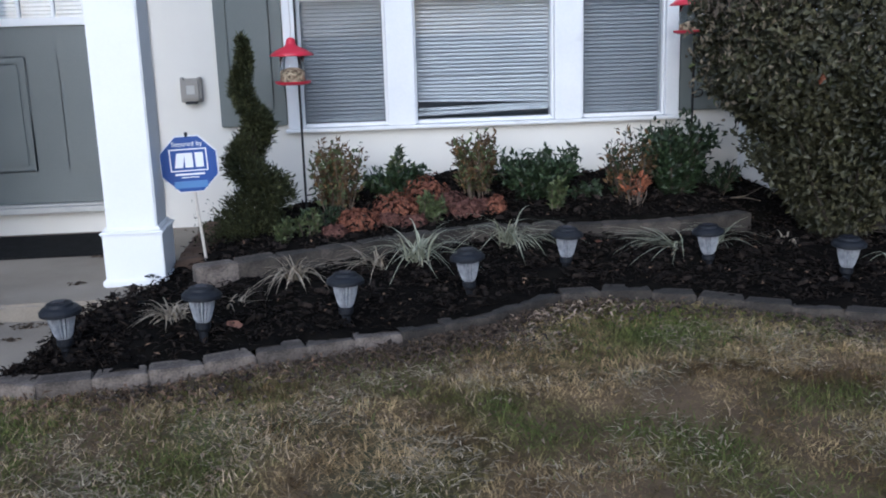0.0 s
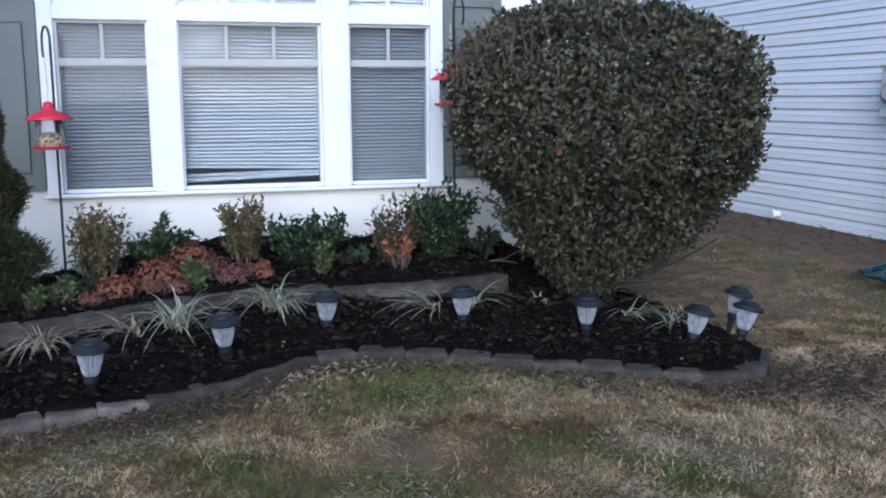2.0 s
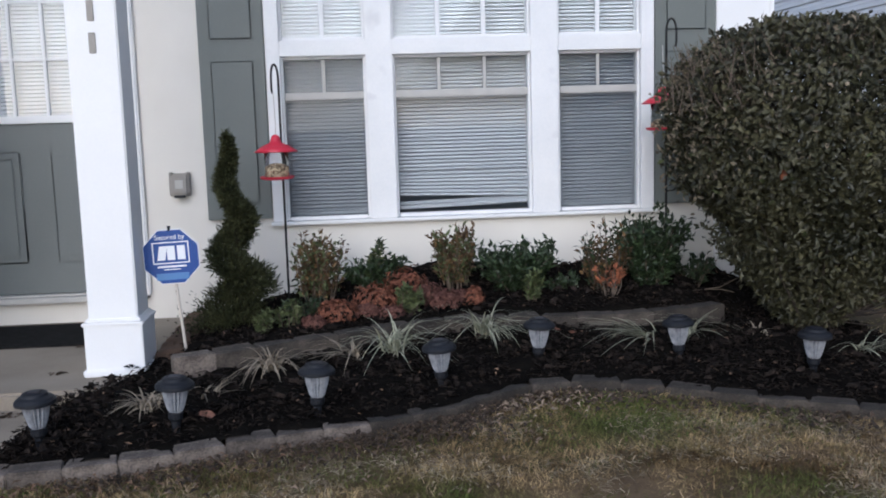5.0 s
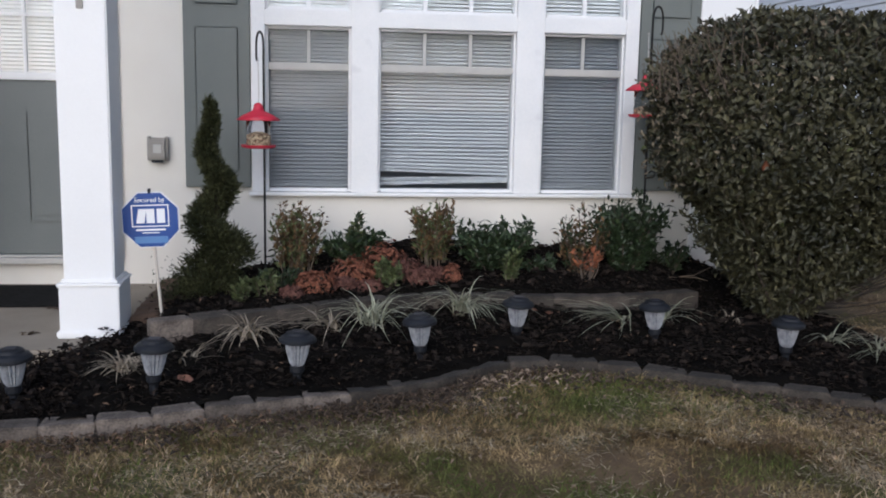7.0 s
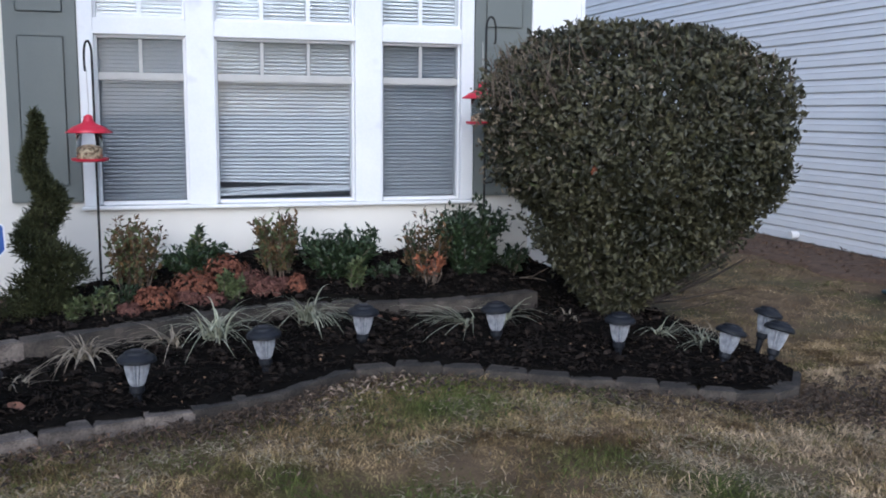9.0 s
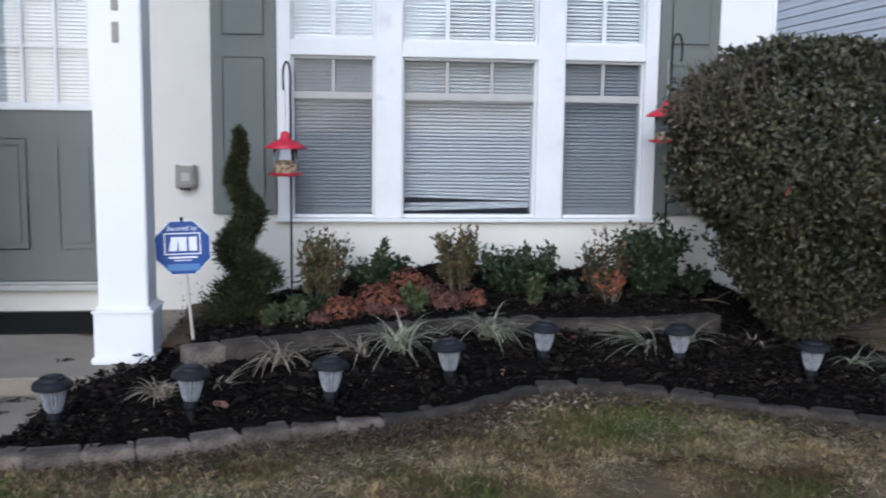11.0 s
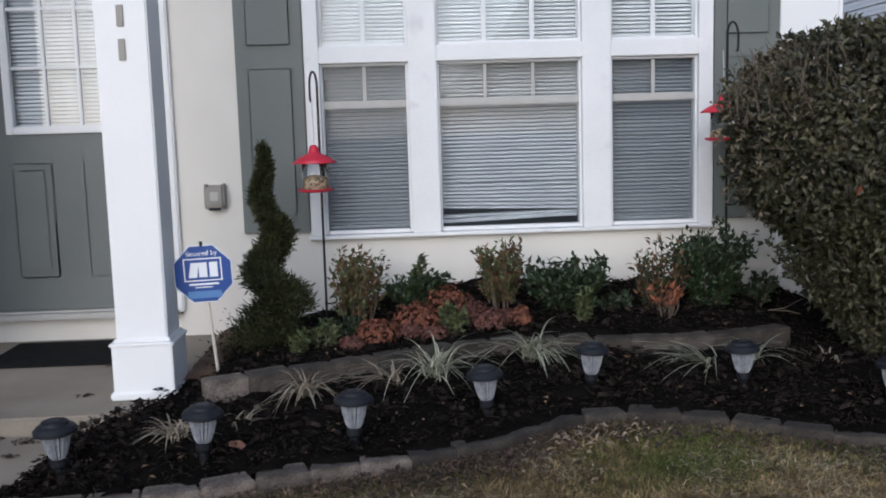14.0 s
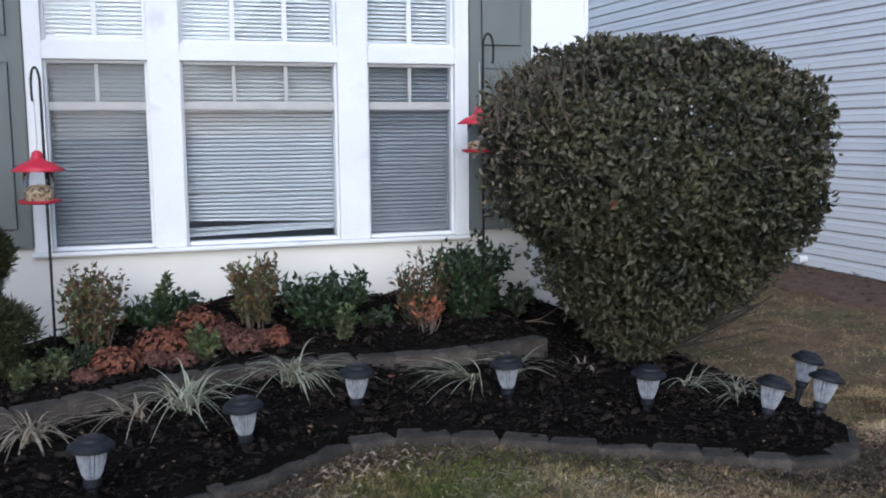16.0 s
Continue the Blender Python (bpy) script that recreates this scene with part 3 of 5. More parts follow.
def windows():
    # casing round all three units
    bm = bmesh.new()
    f0, f1 = -0.032, 0.16
    for x0, x1 in ((-0.075, 0.0), (0.457, 0.605), (1.363, 1.515), (1.98, 2.055)):
        box(bm, x0, x1, f0, f1, 0.668, 2.17, 0.004)
    for x0, x1 in ((0.0, 0.457), (0.605, 1.363), (1.515, 1.98)):
        box(bm, x0, x1, f0 + 0.004, f1, 1.555, 1.64, 0.004)
        box(bm, x0, x1, f0 + 0.004, f1, 2.08, 2.17, 0.004)
    setting("window_trim", bm, M_TRIM, "white wooden casing round the triple window", "trim")
    bm = box(bmesh.new(), -0.09, 2.07, -0.05, 0.12, 0.648, 0.667, 0.004)
    setting("window_sill", bm, M_TRIM, "narrow white sill under the triple window", "sill")
    for n, (x0, x1, bars) in enumerate(((0.0, 0.457, 1), (0.605, 1.363, 2), (1.515, 1.98, 1))):
        w = x1 - x0
        t = tagged(thing(f"window_{n + 1}", "white vinyl single-hung window with a transom light above", "window", (x0, 0, 0.668)), kind="structure")
        bm = bmesh.new()
        for a in ((0, 0.014, 0, 0.887), (w - 0.014, w, 0, 0.887), (0.014, w - 0.014, 0, 0.02), (0.014, w - 0.014, 0.872, 0.887),
                  (0, 0.014, 0.972, 1.412), (w - 0.014, w, 0.972, 1.412), (0.014, w - 0.014, 0.972, 0.99), (0.014, w - 0.014, 1.395, 1.412)):
            box(bm, a[0] + 0.001, a[1] - 0.001, 0.0, 0.07, a[2] + 0.001, a[3] - 0.001, 0.003)
        part("window_frame", bm, M_TRIM, t)
        part("meeting_rail", box(bmesh.new(), 0.014, w - 0.014, 0.002, 0.026, 0.655, 0.695, 0.004), M_LIGHTGREY, t)
        for k in range(bars):
            x = w * (k + 1) / (bars + 1)
            # lower bars' grey is the screen's dimming painted on; they stand before it
            part("muntin", box(bmesh.new(), x - 0.009, x + 0.009, 0.014, 0.0265, 0.696, 0.872, 0.002), M_LIGHTGREY, t)
            part("muntin", box(bmesh.new(), x - 0.011, x + 0.011, 0.012, 0.036, 0.99, 1.395, 0.002), M_TRIM, t)
        for z0, z1, y in ((0.021, 0.66, 0.03), (0.69, 0.872, 0.033), (0.988, 1.397, 0.021)):
            g = part("pane", box(bmesh.new(), 0.013, w - 0.013, y, y + 0.004, z0, z1), M_GLASS, t)
            g.visible_shadow = False
        # the middle window's screen is only added to dim its blind
        part("insect_screen", box(bmesh.new(), 0.015, w - 0.015, 0.0275, 0.029, 0.021, 0.871), M_SCREEN if n != 1 else M_DIMSCREEN, t, "fine grey insect screen; the middle one an added dimmer")
        crooked = n == 1
        b = thing("window_blind", "white mini blind with bent, crooked lowest slats" if crooked else "closed white mini blind behind the window", "blind", (x0 + w / 2, 0.095, 0.668), "window blinds")
        data = slat_data(w - 0.012)
        z = 0.115 if crooked else 0.03
        while z < 1.42:
            s = part_of("slat", data, M_BLIND, b)
            lean = 0.0
            if crooked and z < 0.24:
                lean = (0.24 - z) / 0.125 * 1.6
            s.matrix_basis = pose(0, 0, z - 0.004 * (lean > 0), 50 + RNG.uniform(-2, 2), lean, 0)
            z += 0.0208
        rail = box(bmesh.new(), -w / 2 + 0.012, w / 2 - 0.012, -0.012, 0.012, -0.009, 0.009, 0.003)
        r = part("bottom_rail", rail, M_BLIND, b)
        r.matrix_basis = pose(0, 0, 0.052, 0, -1.6, 0) if crooked else pose(0, 0, 0.03, 0, 0, 0)
        if crooked:
            for z, lean in ((0.062, -2.2), (0.075, -1.2)):
                s = part_of("slat", data, M_BLIND, b, "bent loose slat")
                s.matrix_basis = pose(0, 0.01, z, 40, lean, 0)


windows()


def shutter(x):
    t = thing("shutter", "grey-green raised-panel window shutter fixed to the wall", "shutter", (x, -0.004, 0.69), "window shutters")
    w, h = 0.345, 1.48
    bm = bmesh.new()
    box(bm, 0, w, -0.03, 0, 0, h, 0.004)
    part("board", bm, M_SHUTTER, t)
    for z0, z1 in ((0.075, 0.86), (0.95, 1.41)):
        bm = bmesh.new()
        box(bm, 0.048, w - 0.048, -0.033, -0.0305, z0, z1, 0.001)
        box(bm, 0.062, w - 0.062, -0.042, -0.033, z0 + 0.014, z1 - 0.014, 0.006)
        part("raised_panel", bm, M_SHUTTER, t)


shutter(-0.425)
shutter(2.06)


def outlet_cover():
    t = thing("outlet_cover", "weathered grey plastic weatherproof outlet cover on the stucco", "outlet", (-0.568, -0.001, 0.826))
    part("back_plate", box(bmesh.new(), -0.058, 0.058, -0.012, 0, 0.0, 0.125, 0.004), M_GREYBOX, t)
    part("bubble_lid", box(bmesh.new(), -0.053, 0.053, -0.055, -0.0125, 0.008, 0.118, 0.014), M_GREYBOX, t)
    for s in (-0.045, 0.045):
        part("hinge", box(bmesh.new(), s - 0.009, s + 0.009, -0.03, -0.006, 0.119, 0.132, 0.003), M_GREYBOX, t)
    part("window", box(bmesh.new(), -0.02, 0.022, -0.058, -0.0555, 0.045, 0.09, 0.001), M_LIGHTGREY, t)
    part("latch", box(bmesh.new(), -0.03, 0.03, -0.05, -0.03, -0.006, 0.007, 0.002), M_BLACK, t)


outlet_cover()


def blocks(name, label, line, top, height, depth, pale=0):
    """A row of separate tumbled concrete edging blocks along a line."""
    t = tagged(thing(name, label, "edging"), kind="structure")
    for k, ((x0, y0), (x1, y1)) in enumerate(zip(line, line[1:])):
        d = math.hypot(x1 - x0, y1 - y0)
        w = d + 0.004
        bm = bmesh.new()
        q = 0.012
        out = [(-w / 2, 0), (w / 2, 0), (w / 2 - q, depth), (-w / 2 + q, depth)]
        lo = [bm.verts.new((x, y, 0)) for x, y in out]
        hi = [bm.verts.new((x + random.uniform(-0.002, 0.002), y + random.uniform(-0.004, 0.004), height + random.uniform(-0.004, 0.004))) for x, y in out]
        bm.faces.new(lo[::-1])
        bm.faces.new(hi)
        for i in range(4):
            bm.faces.new((lo[i - 1], lo[i], hi[i], hi[i - 1]))
        bmesh.ops.bevel(bm, geom=[e for e in bm.edges if max(v.co.z for v in e.verts) > height / 2], offset=random.uniform(0.003, 0.006), segments=2, affect="EDGES")
        # a row's first blocks take the paler material, the rest the darker one
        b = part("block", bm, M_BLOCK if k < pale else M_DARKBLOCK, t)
        b.location = ((x0 + x1) / 2, (y0 + y1) / 2, top((x0 + x1) / 2) - height)
        b.rotation_euler = (radians(random.uniform(-2.5, 2.5)), radians(random.uniform(-1.2, 1.2)), math.atan2(y1 - y0, x1 - x0) + radians(random.uniform(-1, 1)))


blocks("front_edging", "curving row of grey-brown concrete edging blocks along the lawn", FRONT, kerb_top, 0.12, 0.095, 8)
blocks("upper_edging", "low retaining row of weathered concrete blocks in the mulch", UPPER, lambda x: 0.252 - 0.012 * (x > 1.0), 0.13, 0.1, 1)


# ---- neighbour's house ----
def neighbour():
    t = thing("neighbour_house", "neighbouring house wall in pale lap siding", "house", (5.5, 0, 0.0))
    part("wall", box(bmesh.new(), 0.02, 0.2, -3.5, 12, -0.1, 4.6), M_SIDING, t)
    part("foundation", box(bmesh.new(), 0.0, 0.02, -3.5, 12, -0.1, 0.105), M_CONCRETE, t)
    bm = bmesh.new()
    prof = [(0.0195, 0.0), (-0.002, 0.0), (-0.006, 0.006), (0.0, 0.052), (-0.003, 0.056), (0.014, 0.104), (0.0195, 0.104)]
    a = [bm.verts.new((x, -3.5, z)) for x, z in prof]
    b = [bm.verts.new((x, 12, z)) for x, z in prof]
    for k in range(len(a)):
        bm.faces.new((a[k - 1], a[k], b[k], b[k - 1]))
    bmesh.ops.recalc_face_normals(bm, faces=bm.faces)
    data = bpy.data.meshes.new("siding_course")
    bm.to_mesh(data)
    bm.free()
    data.materials.append(M_SIDING)
    for k in range(42):
        part_of("siding_course", data, M_SIDING, t).location = (0, 0, 0.11 + 0.104 * k)


neighbour()


def meter():
    t = thing("electric_meter", "grey metal electric meter box on the siding", "meter", (5.49, 0.18, 1.0))
    part("box", box(bmesh.new(), -0.13, 0, -0.16, 0.12, 0.0, 0.34, 0.008), M_METER, t)
    part("cap", box(bmesh.new(), -0.145, 0.0, -0.17, 0.13, 0.341, 0.362, 0.004), M_BEIGEBOX, t, "faded yellowish top cap")
    m = pose(-0.131, 0.0, 0.17, 0, -90, 0)
    ring = part("dial", lathe(bmesh.new(), [(0.085, 0.0), (0.085, 0.02), (0.07, 0.03), (0.068, 0.045), (0.05, 0.055)], 28, m), M_GREYBOX, t, "round meter dial", True)
    part("glass_face", lathe(bmesh.new(), [(0.042, 0.0555), (0.042, 0.058)], 24, m), M_LIGHTGREY, ring)
    part("label_plate", box(bmesh.new(), -0.134, -0.1305, -0.06, 0.0, 0.275, 0.305, 0.001), M_BLACK, t)
    part("conduit", tube(bmesh.new(), [(-0.06, -0.07, -0.001), (-0.06, -0.07, -0.98)], 0.033, 14), M_METER, t, "grey plastic conduit down to the ground", True)
    part("coupling", lathe(bmesh.new(), [(0.039, -0.25), (0.039, -0.19)], 14, pose(-0.06, -0.07, 0)), M_METER, t)
    b = thing("telephone_box", "weathered beige utility box with a rusty pipe", "utility box", (5.49, -0.31, 1.0))
    part("box", box(bmesh.new(), -0.09, 0, -0.1, 0.11, 0.0, 0.19, 0.012), M_BEIGEBOX, b)
    part("pipe", tube(bmesh.new(), [(-0.04, 0.0, -0.001), (-0.045, 0.0, -0.5), (-0.03, 0.01, -0.95)], 0.018, 10), M_RUSTPIPE, b, "rusty brown pipe", True)
    part("fitting", box(bmesh.new(), -0.075, -0.01, -0.03, 0.03, -0.32, -0.2, 0.01), M_RUSTPIPE, b)
    o = thing("hose_bib", "outdoor outlet plate with a black tap on the siding", "tap", (5.492, -0.14, 0.45))
    part("plate", box(bmesh.new(), -0.012, 0, -0.05, 0.05, 0.0, 0.14, 0.003), M_LIGHTGREY, o)
    part("tap", tube(bmesh.new(), [(-0.012, 0, 0.07), (-0.07, 0, 0.07), (-0.09, 0.02, 0.03)], 0.018, 8), M_BLACK, o)
    part("knob", lathe(bmesh.new(), [(0.026, 0.0), (0.026, 0.012)], 12, pose(-0.06, 0, 0.09)), M_BLACK, o)
    h = thing("garden_hose", "coiled teal garden hose heaped on the ground", "hose", (4.83, -1.3, 0.06))
    bm = bmesh.new()
    pts = []
    for k in range(230):
        a = 2 * math.pi * k / 30
        r = 0.42 + 0.08 * math.sin(k * 0.31) + 0.03 * math.sin(k * 0.113)
        drift = 0.16 * math.sin(k * 0.05)
        pts.append((drift + r * math.cos(a) * 0.8 + 0.0016 * k - 0.2, 1.15 * r * math.sin(a) - 0.002 * k + 0.3, 0.03 + 0.012 * (k // 30) + 0.02 * math.sin(k * 0.7)))
    tube(bm, pts, 0.0125, 7)
    part("coil", bm, M_HOSE, h, smooth=True)
    pts = [(0.58, 1.17, 0.42), (0.56, 1.2, 0.25), (0.55, 1.22, 0.1), (0.45, 1.1, 0.03), (0.2, 0.8, 0.04), (0.05, 0.55, 0.05)]
    part("lead", tube(bmesh.new(), pts, 0.0125, 7), M_HOSE, h, smooth=True)
    d = thing("hanging_bucket", "dark plastic bucket hung on the siding", "bucket", (5.34, -0.66, 0.46))
    part("body", lathe(bmesh.new(), [(0.085, 0.0), (0.09, 0.005), (0.125, 0.36), (0.14, 0.37), (0.142, 0.42), (0.13, 0.422), (0.115, 0.3), (0.08, 0.02)], 24), M_BLACK, d, smooth=True)
    part("bracket", box(bmesh.new(), 0.142, 0.152, -0.03, 0.03, 0.34, 0.44, 0.003), M_IRON, d)
    w = thing("drain_cap", "small white plastic drain stub at the siding's foot", "drain", (5.49, 1.55, 0.165))
    part("stub", lathe(bmesh.new(), [(0.03, 0), (0.03, 0.05), (0.036, 0.052), (0.036, 0.075)], 14, pose(0, 0, 0, 0, -90, 0)), M_WHITE, w)


meter()


def straw_strip():
    xs, ys = np.linspace(4.55, 5.49, 14), np.linspace(-2.5, 7, 90)
    gx, gy = np.meshgrid(xs, ys)
    wob = np.array([noise.noise(Vector((0, y * 2.0, 3))) for y in ys])[:, None] * 0.2
    gx = 5.49 - (5.49 - gx) * (0.75 + wob)
    bump = np.array([noise.noise(Vector((x * 9, y * 9, 0))) for x, y in zip(gx.ravel(), gy.ravel())]).reshape(gx.shape)
    gz = lawn_z(gx, gy) + 0.022 + 0.01 * bump
    gz[:, 0] -= 0.05
    n = len(xs)
    v = np.stack([gx, gy, gz], -1).reshape(-1, 3)
    i = (np.arange(len(ys) - 1)[:, None] * n + np.arange(n - 1)).reshape(-1, 1)
    tagged(part_of("straw_bed", arrays("straw_bed", v, i + np.array([0, 1, n + 1, n])), M_STRAW, smooth=True), "reddish-brown strip of bare earth along the siding", "soil", "", "structure")


straw_strip()

# place, cap height and lean of the path lights
LAMPS = [(-0.739, -1.985, 0.268, (2, -1)), (-0.285, -1.895, 0.274, (0, 2)), (0.213, -1.80, 0.274, (-2, 1)), (0.69, -1.55, 0.280, (1, -3)), (1.150, -1.275, 0.291, (0, 2)),
         (1.768, -1.275, 0.272, (-1, -2)), (2.27, -1.525, 0.248, (1, 1)), (2.735, -1.69, 0.206, (-2, 15)), (3.13, -1.40, 0.206, (2, 14)), (2.985, -1.69, 0.206, (-4, 17))]


def paving_litter():
    for x, y, r in ((-1.03, -1.47, 0.05), (-1.55, -1.42, 0.02), (-1.25, -1.75, 0.015), (-1.17, -1.44, 0.02), (-1.75, -0.42, 0.02), (-0.95, -0.62, 0.03), (-1.32, -2.02, 0.022), (-1.5, -1.9, 0.015), (-1.05, -1.62, 0.02), (-0.93, -1.12, 0.02)):
        z = 0.145 + 0.012 * (y + 1.4) / 1.4 if y > -1.39 else 0.085 + 0.05 * (y + 1.27)
        t = thing("leaf_litter", "small scrap of dark leaf litter on the concrete", "litter", (x, y, z), "leaf litter on the paving")
        n = int(700 * r) + 8
        a = RNG.uniform(0, 2 * math.pi, n)
        q = r * np.sqrt(RNG.random(n))
        p = np.stack([q * np.cos(a) * 1.3, q * np.sin(a) * 0.7, RNG.uniform(0.001, 0.008, n)], 1)
        w = np.stack([np.cos(a * 3), np.sin(a * 3), 0.1 * RNG.normal(size=n)], 1)
        part_of("scrap", leaf_mesh("scrap", p, w, np.array([0, 0, 1.0]) + 0.3 * ball(n), 0.022, 0.012), M_LITTER, t)


M_LITTER = material("leaf_litter", (0.04, 0.03, 0.02), (0.09, 0.06, 0.04), 0.95, scale=20, fine=90, island=0.5, bump=0.1)
paving_litter()


# ---- solar lights ----
def solar_light(x, y, cap_z, lean=(0, 0)):
    t = thing("solar_light", "black capped solar path light with a ribbed clear lens", "path light", (x, y, cap_z), "solar path lights")
    t.rotation_euler = (radians(lean[0]), radians(lean[1]), 0)
    cap = part("cap", lathe(bmesh.new(), [(0.06, -0.012), (0.069, -0.008), (0.069, 0.003), (0.06, 0.013), (0.046, 0.02), (0.042, 0.028), (0.032, 0.032)], 28), M_BLACK, t, smooth=False)
    part("solar_panel", box(bmesh.new(), -0.02, 0.02, -0.02, 0.02, 0.0325, 0.035, 0.001), M_SOLAR, cap)
    part("lens", lathe(bmesh.new(), [(0.022, -0.098), (0.03, -0.085), (0.04, -0.05), (0.047, -0.0125)], 36, None, 0.24), M_LENS, t)
    part("collar", lathe(bmesh.new(), [(0.018, -0.13), (0.026, -0.12), (0.027, -0.099)], 16), M_BLACK, t)
    part("stake", tube(bmesh.new(), [(0, 0, -0.129), (0, 0, -0.27)], 0.017, 8, 0.4), M_BLACK, t)


for x, y, z, lean in LAMPS:
    solar_light(x, y, z + 0.006, lean)


# ---- hooks and feeders ----
def shepherd_hook(x, y, ground, top, reach, step):
    t = thing("shepherd_hook", "thin black iron shepherd's hook standing in the mulch", "hook", (x, y, 0), "shepherd hooks")
    part("pole", tube(bmesh.new(), [(0, 0, ground - 0.08), (0, 0, ground + 0.5), (0, 0, top - 0.07)], 0.0065, 8), M_IRON, t)
    pts = [(0, 0, top - 0.0705)] + [(reach / 2 * (1 - math.cos(a)), 0, top - 0.07 + 0.07 * math.sin(a)) for a in np.linspace(0.15, math.pi, 12)]
    pts += [(reach, 0, top - 0.12), (reach * 0.93, 0, top - 0.145), (reach * 0.8, 0, top - 0.14)]
    part("crook", tube(bmesh.new(), pts, 0.006, 8), M_IRON, t)
    pts = [(0.006, 0, step), (0.03, 0, step + 0.002)] + [(0.035 + 0.018 * math.sin(a), 0, step + 0.02 - 0.018 * math.cos(a)) for a in np.linspace(0, 4.4, 9)]
    part("scroll", tube(bmesh.new(), pts, 0.004, 6), M_IRON, t, "small curled iron scroll")


def bird_feeder(x, y, base, hang, full):
    t = thing("bird_feeder", "red-roofed hanging bird feeder with a clear seed tube", "bird feeder", (x, y, base), "bird feeders")
    part("roof", lathe(bmesh.new(), [(0.108, 0.136), (0.112, 0.139), (0.075, 0.165), (0.03, 0.185), (0.024, 0.2), (0.02, 0.218), (0.008, 0.226)], 28), M_RED, t, smooth=True)
    part("tray", lathe(bmesh.new(), [(0.06, -0.006), (0.085, 0.0), (0.09, 0.012), (0.084, 0.012), (0.062, 0.004)], 28), M_RED, t, "red plastic seed tray")
    g = part("tube", lathe(bmesh.new(), [(0.062, 0.006), (0.062, 0.138)], 28), M_CLEAR, t, "clear plastic tube", True)
    g.visible_shadow = False
    part("seed", lathe(bmesh.new(), [(0.058, 0.008), (0.058, full), (0.03, full + 0.015), (0.012, full + 0.02)], 20), M_SEED, t, "mixed bird seed filling the tube")
    part("hanger", tube(bmesh.new(), [(0, 0, 0.224), (0.004, 0, (hang - base) * 0.6), (0, 0, hang - base)], 0.0022, 6), M_LIGHTGREY, t, "thin wire hanger")


shepherd_hook(0.006, -0.28, 0.27, 1.5, -0.036, 0.35)
bird_feeder(-0.022, -0.29, 0.919, 1.365, 0.058)
shepherd_hook(2.045, -0.27, 0.31, 1.69, 0.055, 0.78)
bird_feeder(2.022, -0.28, 1.11, 1.55, 0.04)


# ---- yard sign ----
def yard_sign():
    t = thing("yard_sign", "blue octagonal security yard sign with white lettering shapes", "yard sign", (-0.43, -1.05, 0.505))
    t.rotation_euler = (0, radians(-2), 0)
    c = 0.128

    def octagon(r):
        k = r * math.tan(math.pi / 8)
        return [(k, r), (-k, r), (-r, k), (-r, -k), (-k, -r), (k, -r), (r, -k), (r, k)]

    def raised(z):
        return Matrix.Translation((0, 0, z))

    plate = part("plate", prism(bmesh.new(), octagon(0.121), -0.002, 0.002, raised(c)), M_SIGNWHITE, t)
    face = part("face", prism(bmesh.new(), octagon(0.1165), -0.0045, -0.0021, raised(c)), M_BLUE, plate)
    bm = bmesh.new()
    for a in ((-0.079, -0.074, -0.03, 0.066), (0.074, 0.079, -0.03, 0.066), (-0.0739, 0.0739, 0.061, 0.066), (-0.0739, 0.0739, -0.03, -0.025)):
        box(bm, a[0], a[1], -0.006, -0.0047, c + a[2], c + a[3])
    part("border", bm, M_SIGNWHITE, plate)
    # emblem of plain slanted bars
    bm = bmesh.new()
    for x, s in ((-0.06, 0.012), (-0.016, 0.0), (0.028, 0.0)):
        prism(bm, [(x, c - 0.014), (x + 0.034, c - 0.014), (x + 0.034 + s, c + 0.048), (x + s, c + 0.048)], -0.0065, -0.0047)
    part("emblem", bm, M_SIGNWHITE, plate, "white emblem of plain bars")
    for z, w, h in ((-0.043, 0.062, 0.008), (-0.056, 0.036, 0.004)):
        part("text_bar", box(bmesh.new(), -w, w, -0.006, -0.0047, c + z - h / 2, c + z + h / 2), M_SIGNWHITE, plate)
    part("lower_band", box(bmesh.new(), -0.07, 0.07, -0.0055, -0.0047, c - 0.102, c - 0.072), M_LIGHTBLUE, plate, "paler blue band")
    cu = bpy.data.curves.new("lettering", "FONT")
    cu.body, cu.size, cu.align_x, cu.align_y, cu.extrude = "Secured by", 0.029, "CENTER", "CENTER", 0.0006
    cu.materials.append(M_SIGNWHITE)
    ob = new("lettering", cu)
    ob.parent = plate
    ob.matrix_basis = pose(0, -0.0055, c + 0.086, 90, 0, 0)
    part("bolt", lathe(bmesh.new(), [(0.007, 0.0), (0.007, 0.022)], 10, pose(0, 0.002, c + 0.113)), M_BLACK, t)
    part("stake", tube(bmesh.new(), [(0.0, 0.009, c + 0.11), (0.012, 0.009, -0.1), (0.026, 0.009, -0.42)], 0.0068, 8), M_STAKE, t, "pale round stake")


M_LIGHTBLUE = material("sign_pale_blue", (0.08, 0.2, 0.45), (0.1, 0.23, 0.48), 0.4, scale=6, fine=60, bump=0)
yard_sign()


# ---- plants ----
def twigs(bm, n, root, spread, height, radius, sides=4):
    for _ in range(n):
        a, r = random.uniform(0, 2 * math.pi), random.uniform(0.15, 1) ** 0.5
        tip = Vector((spread[0] * r * math.cos(a), spread[1] * r * math.sin(a), height * random.uniform(0.7, 1.0)))
        mid = tip * 0.5 + Vector((random.uniform(-1, 1), random.uniform(-1, 1), 0.4)) * 0.07 * tip.length
        tube(bm, [root, mid, tip], radius * random.uniform(0.6, 1.2), sides, 0.4)
    return bm


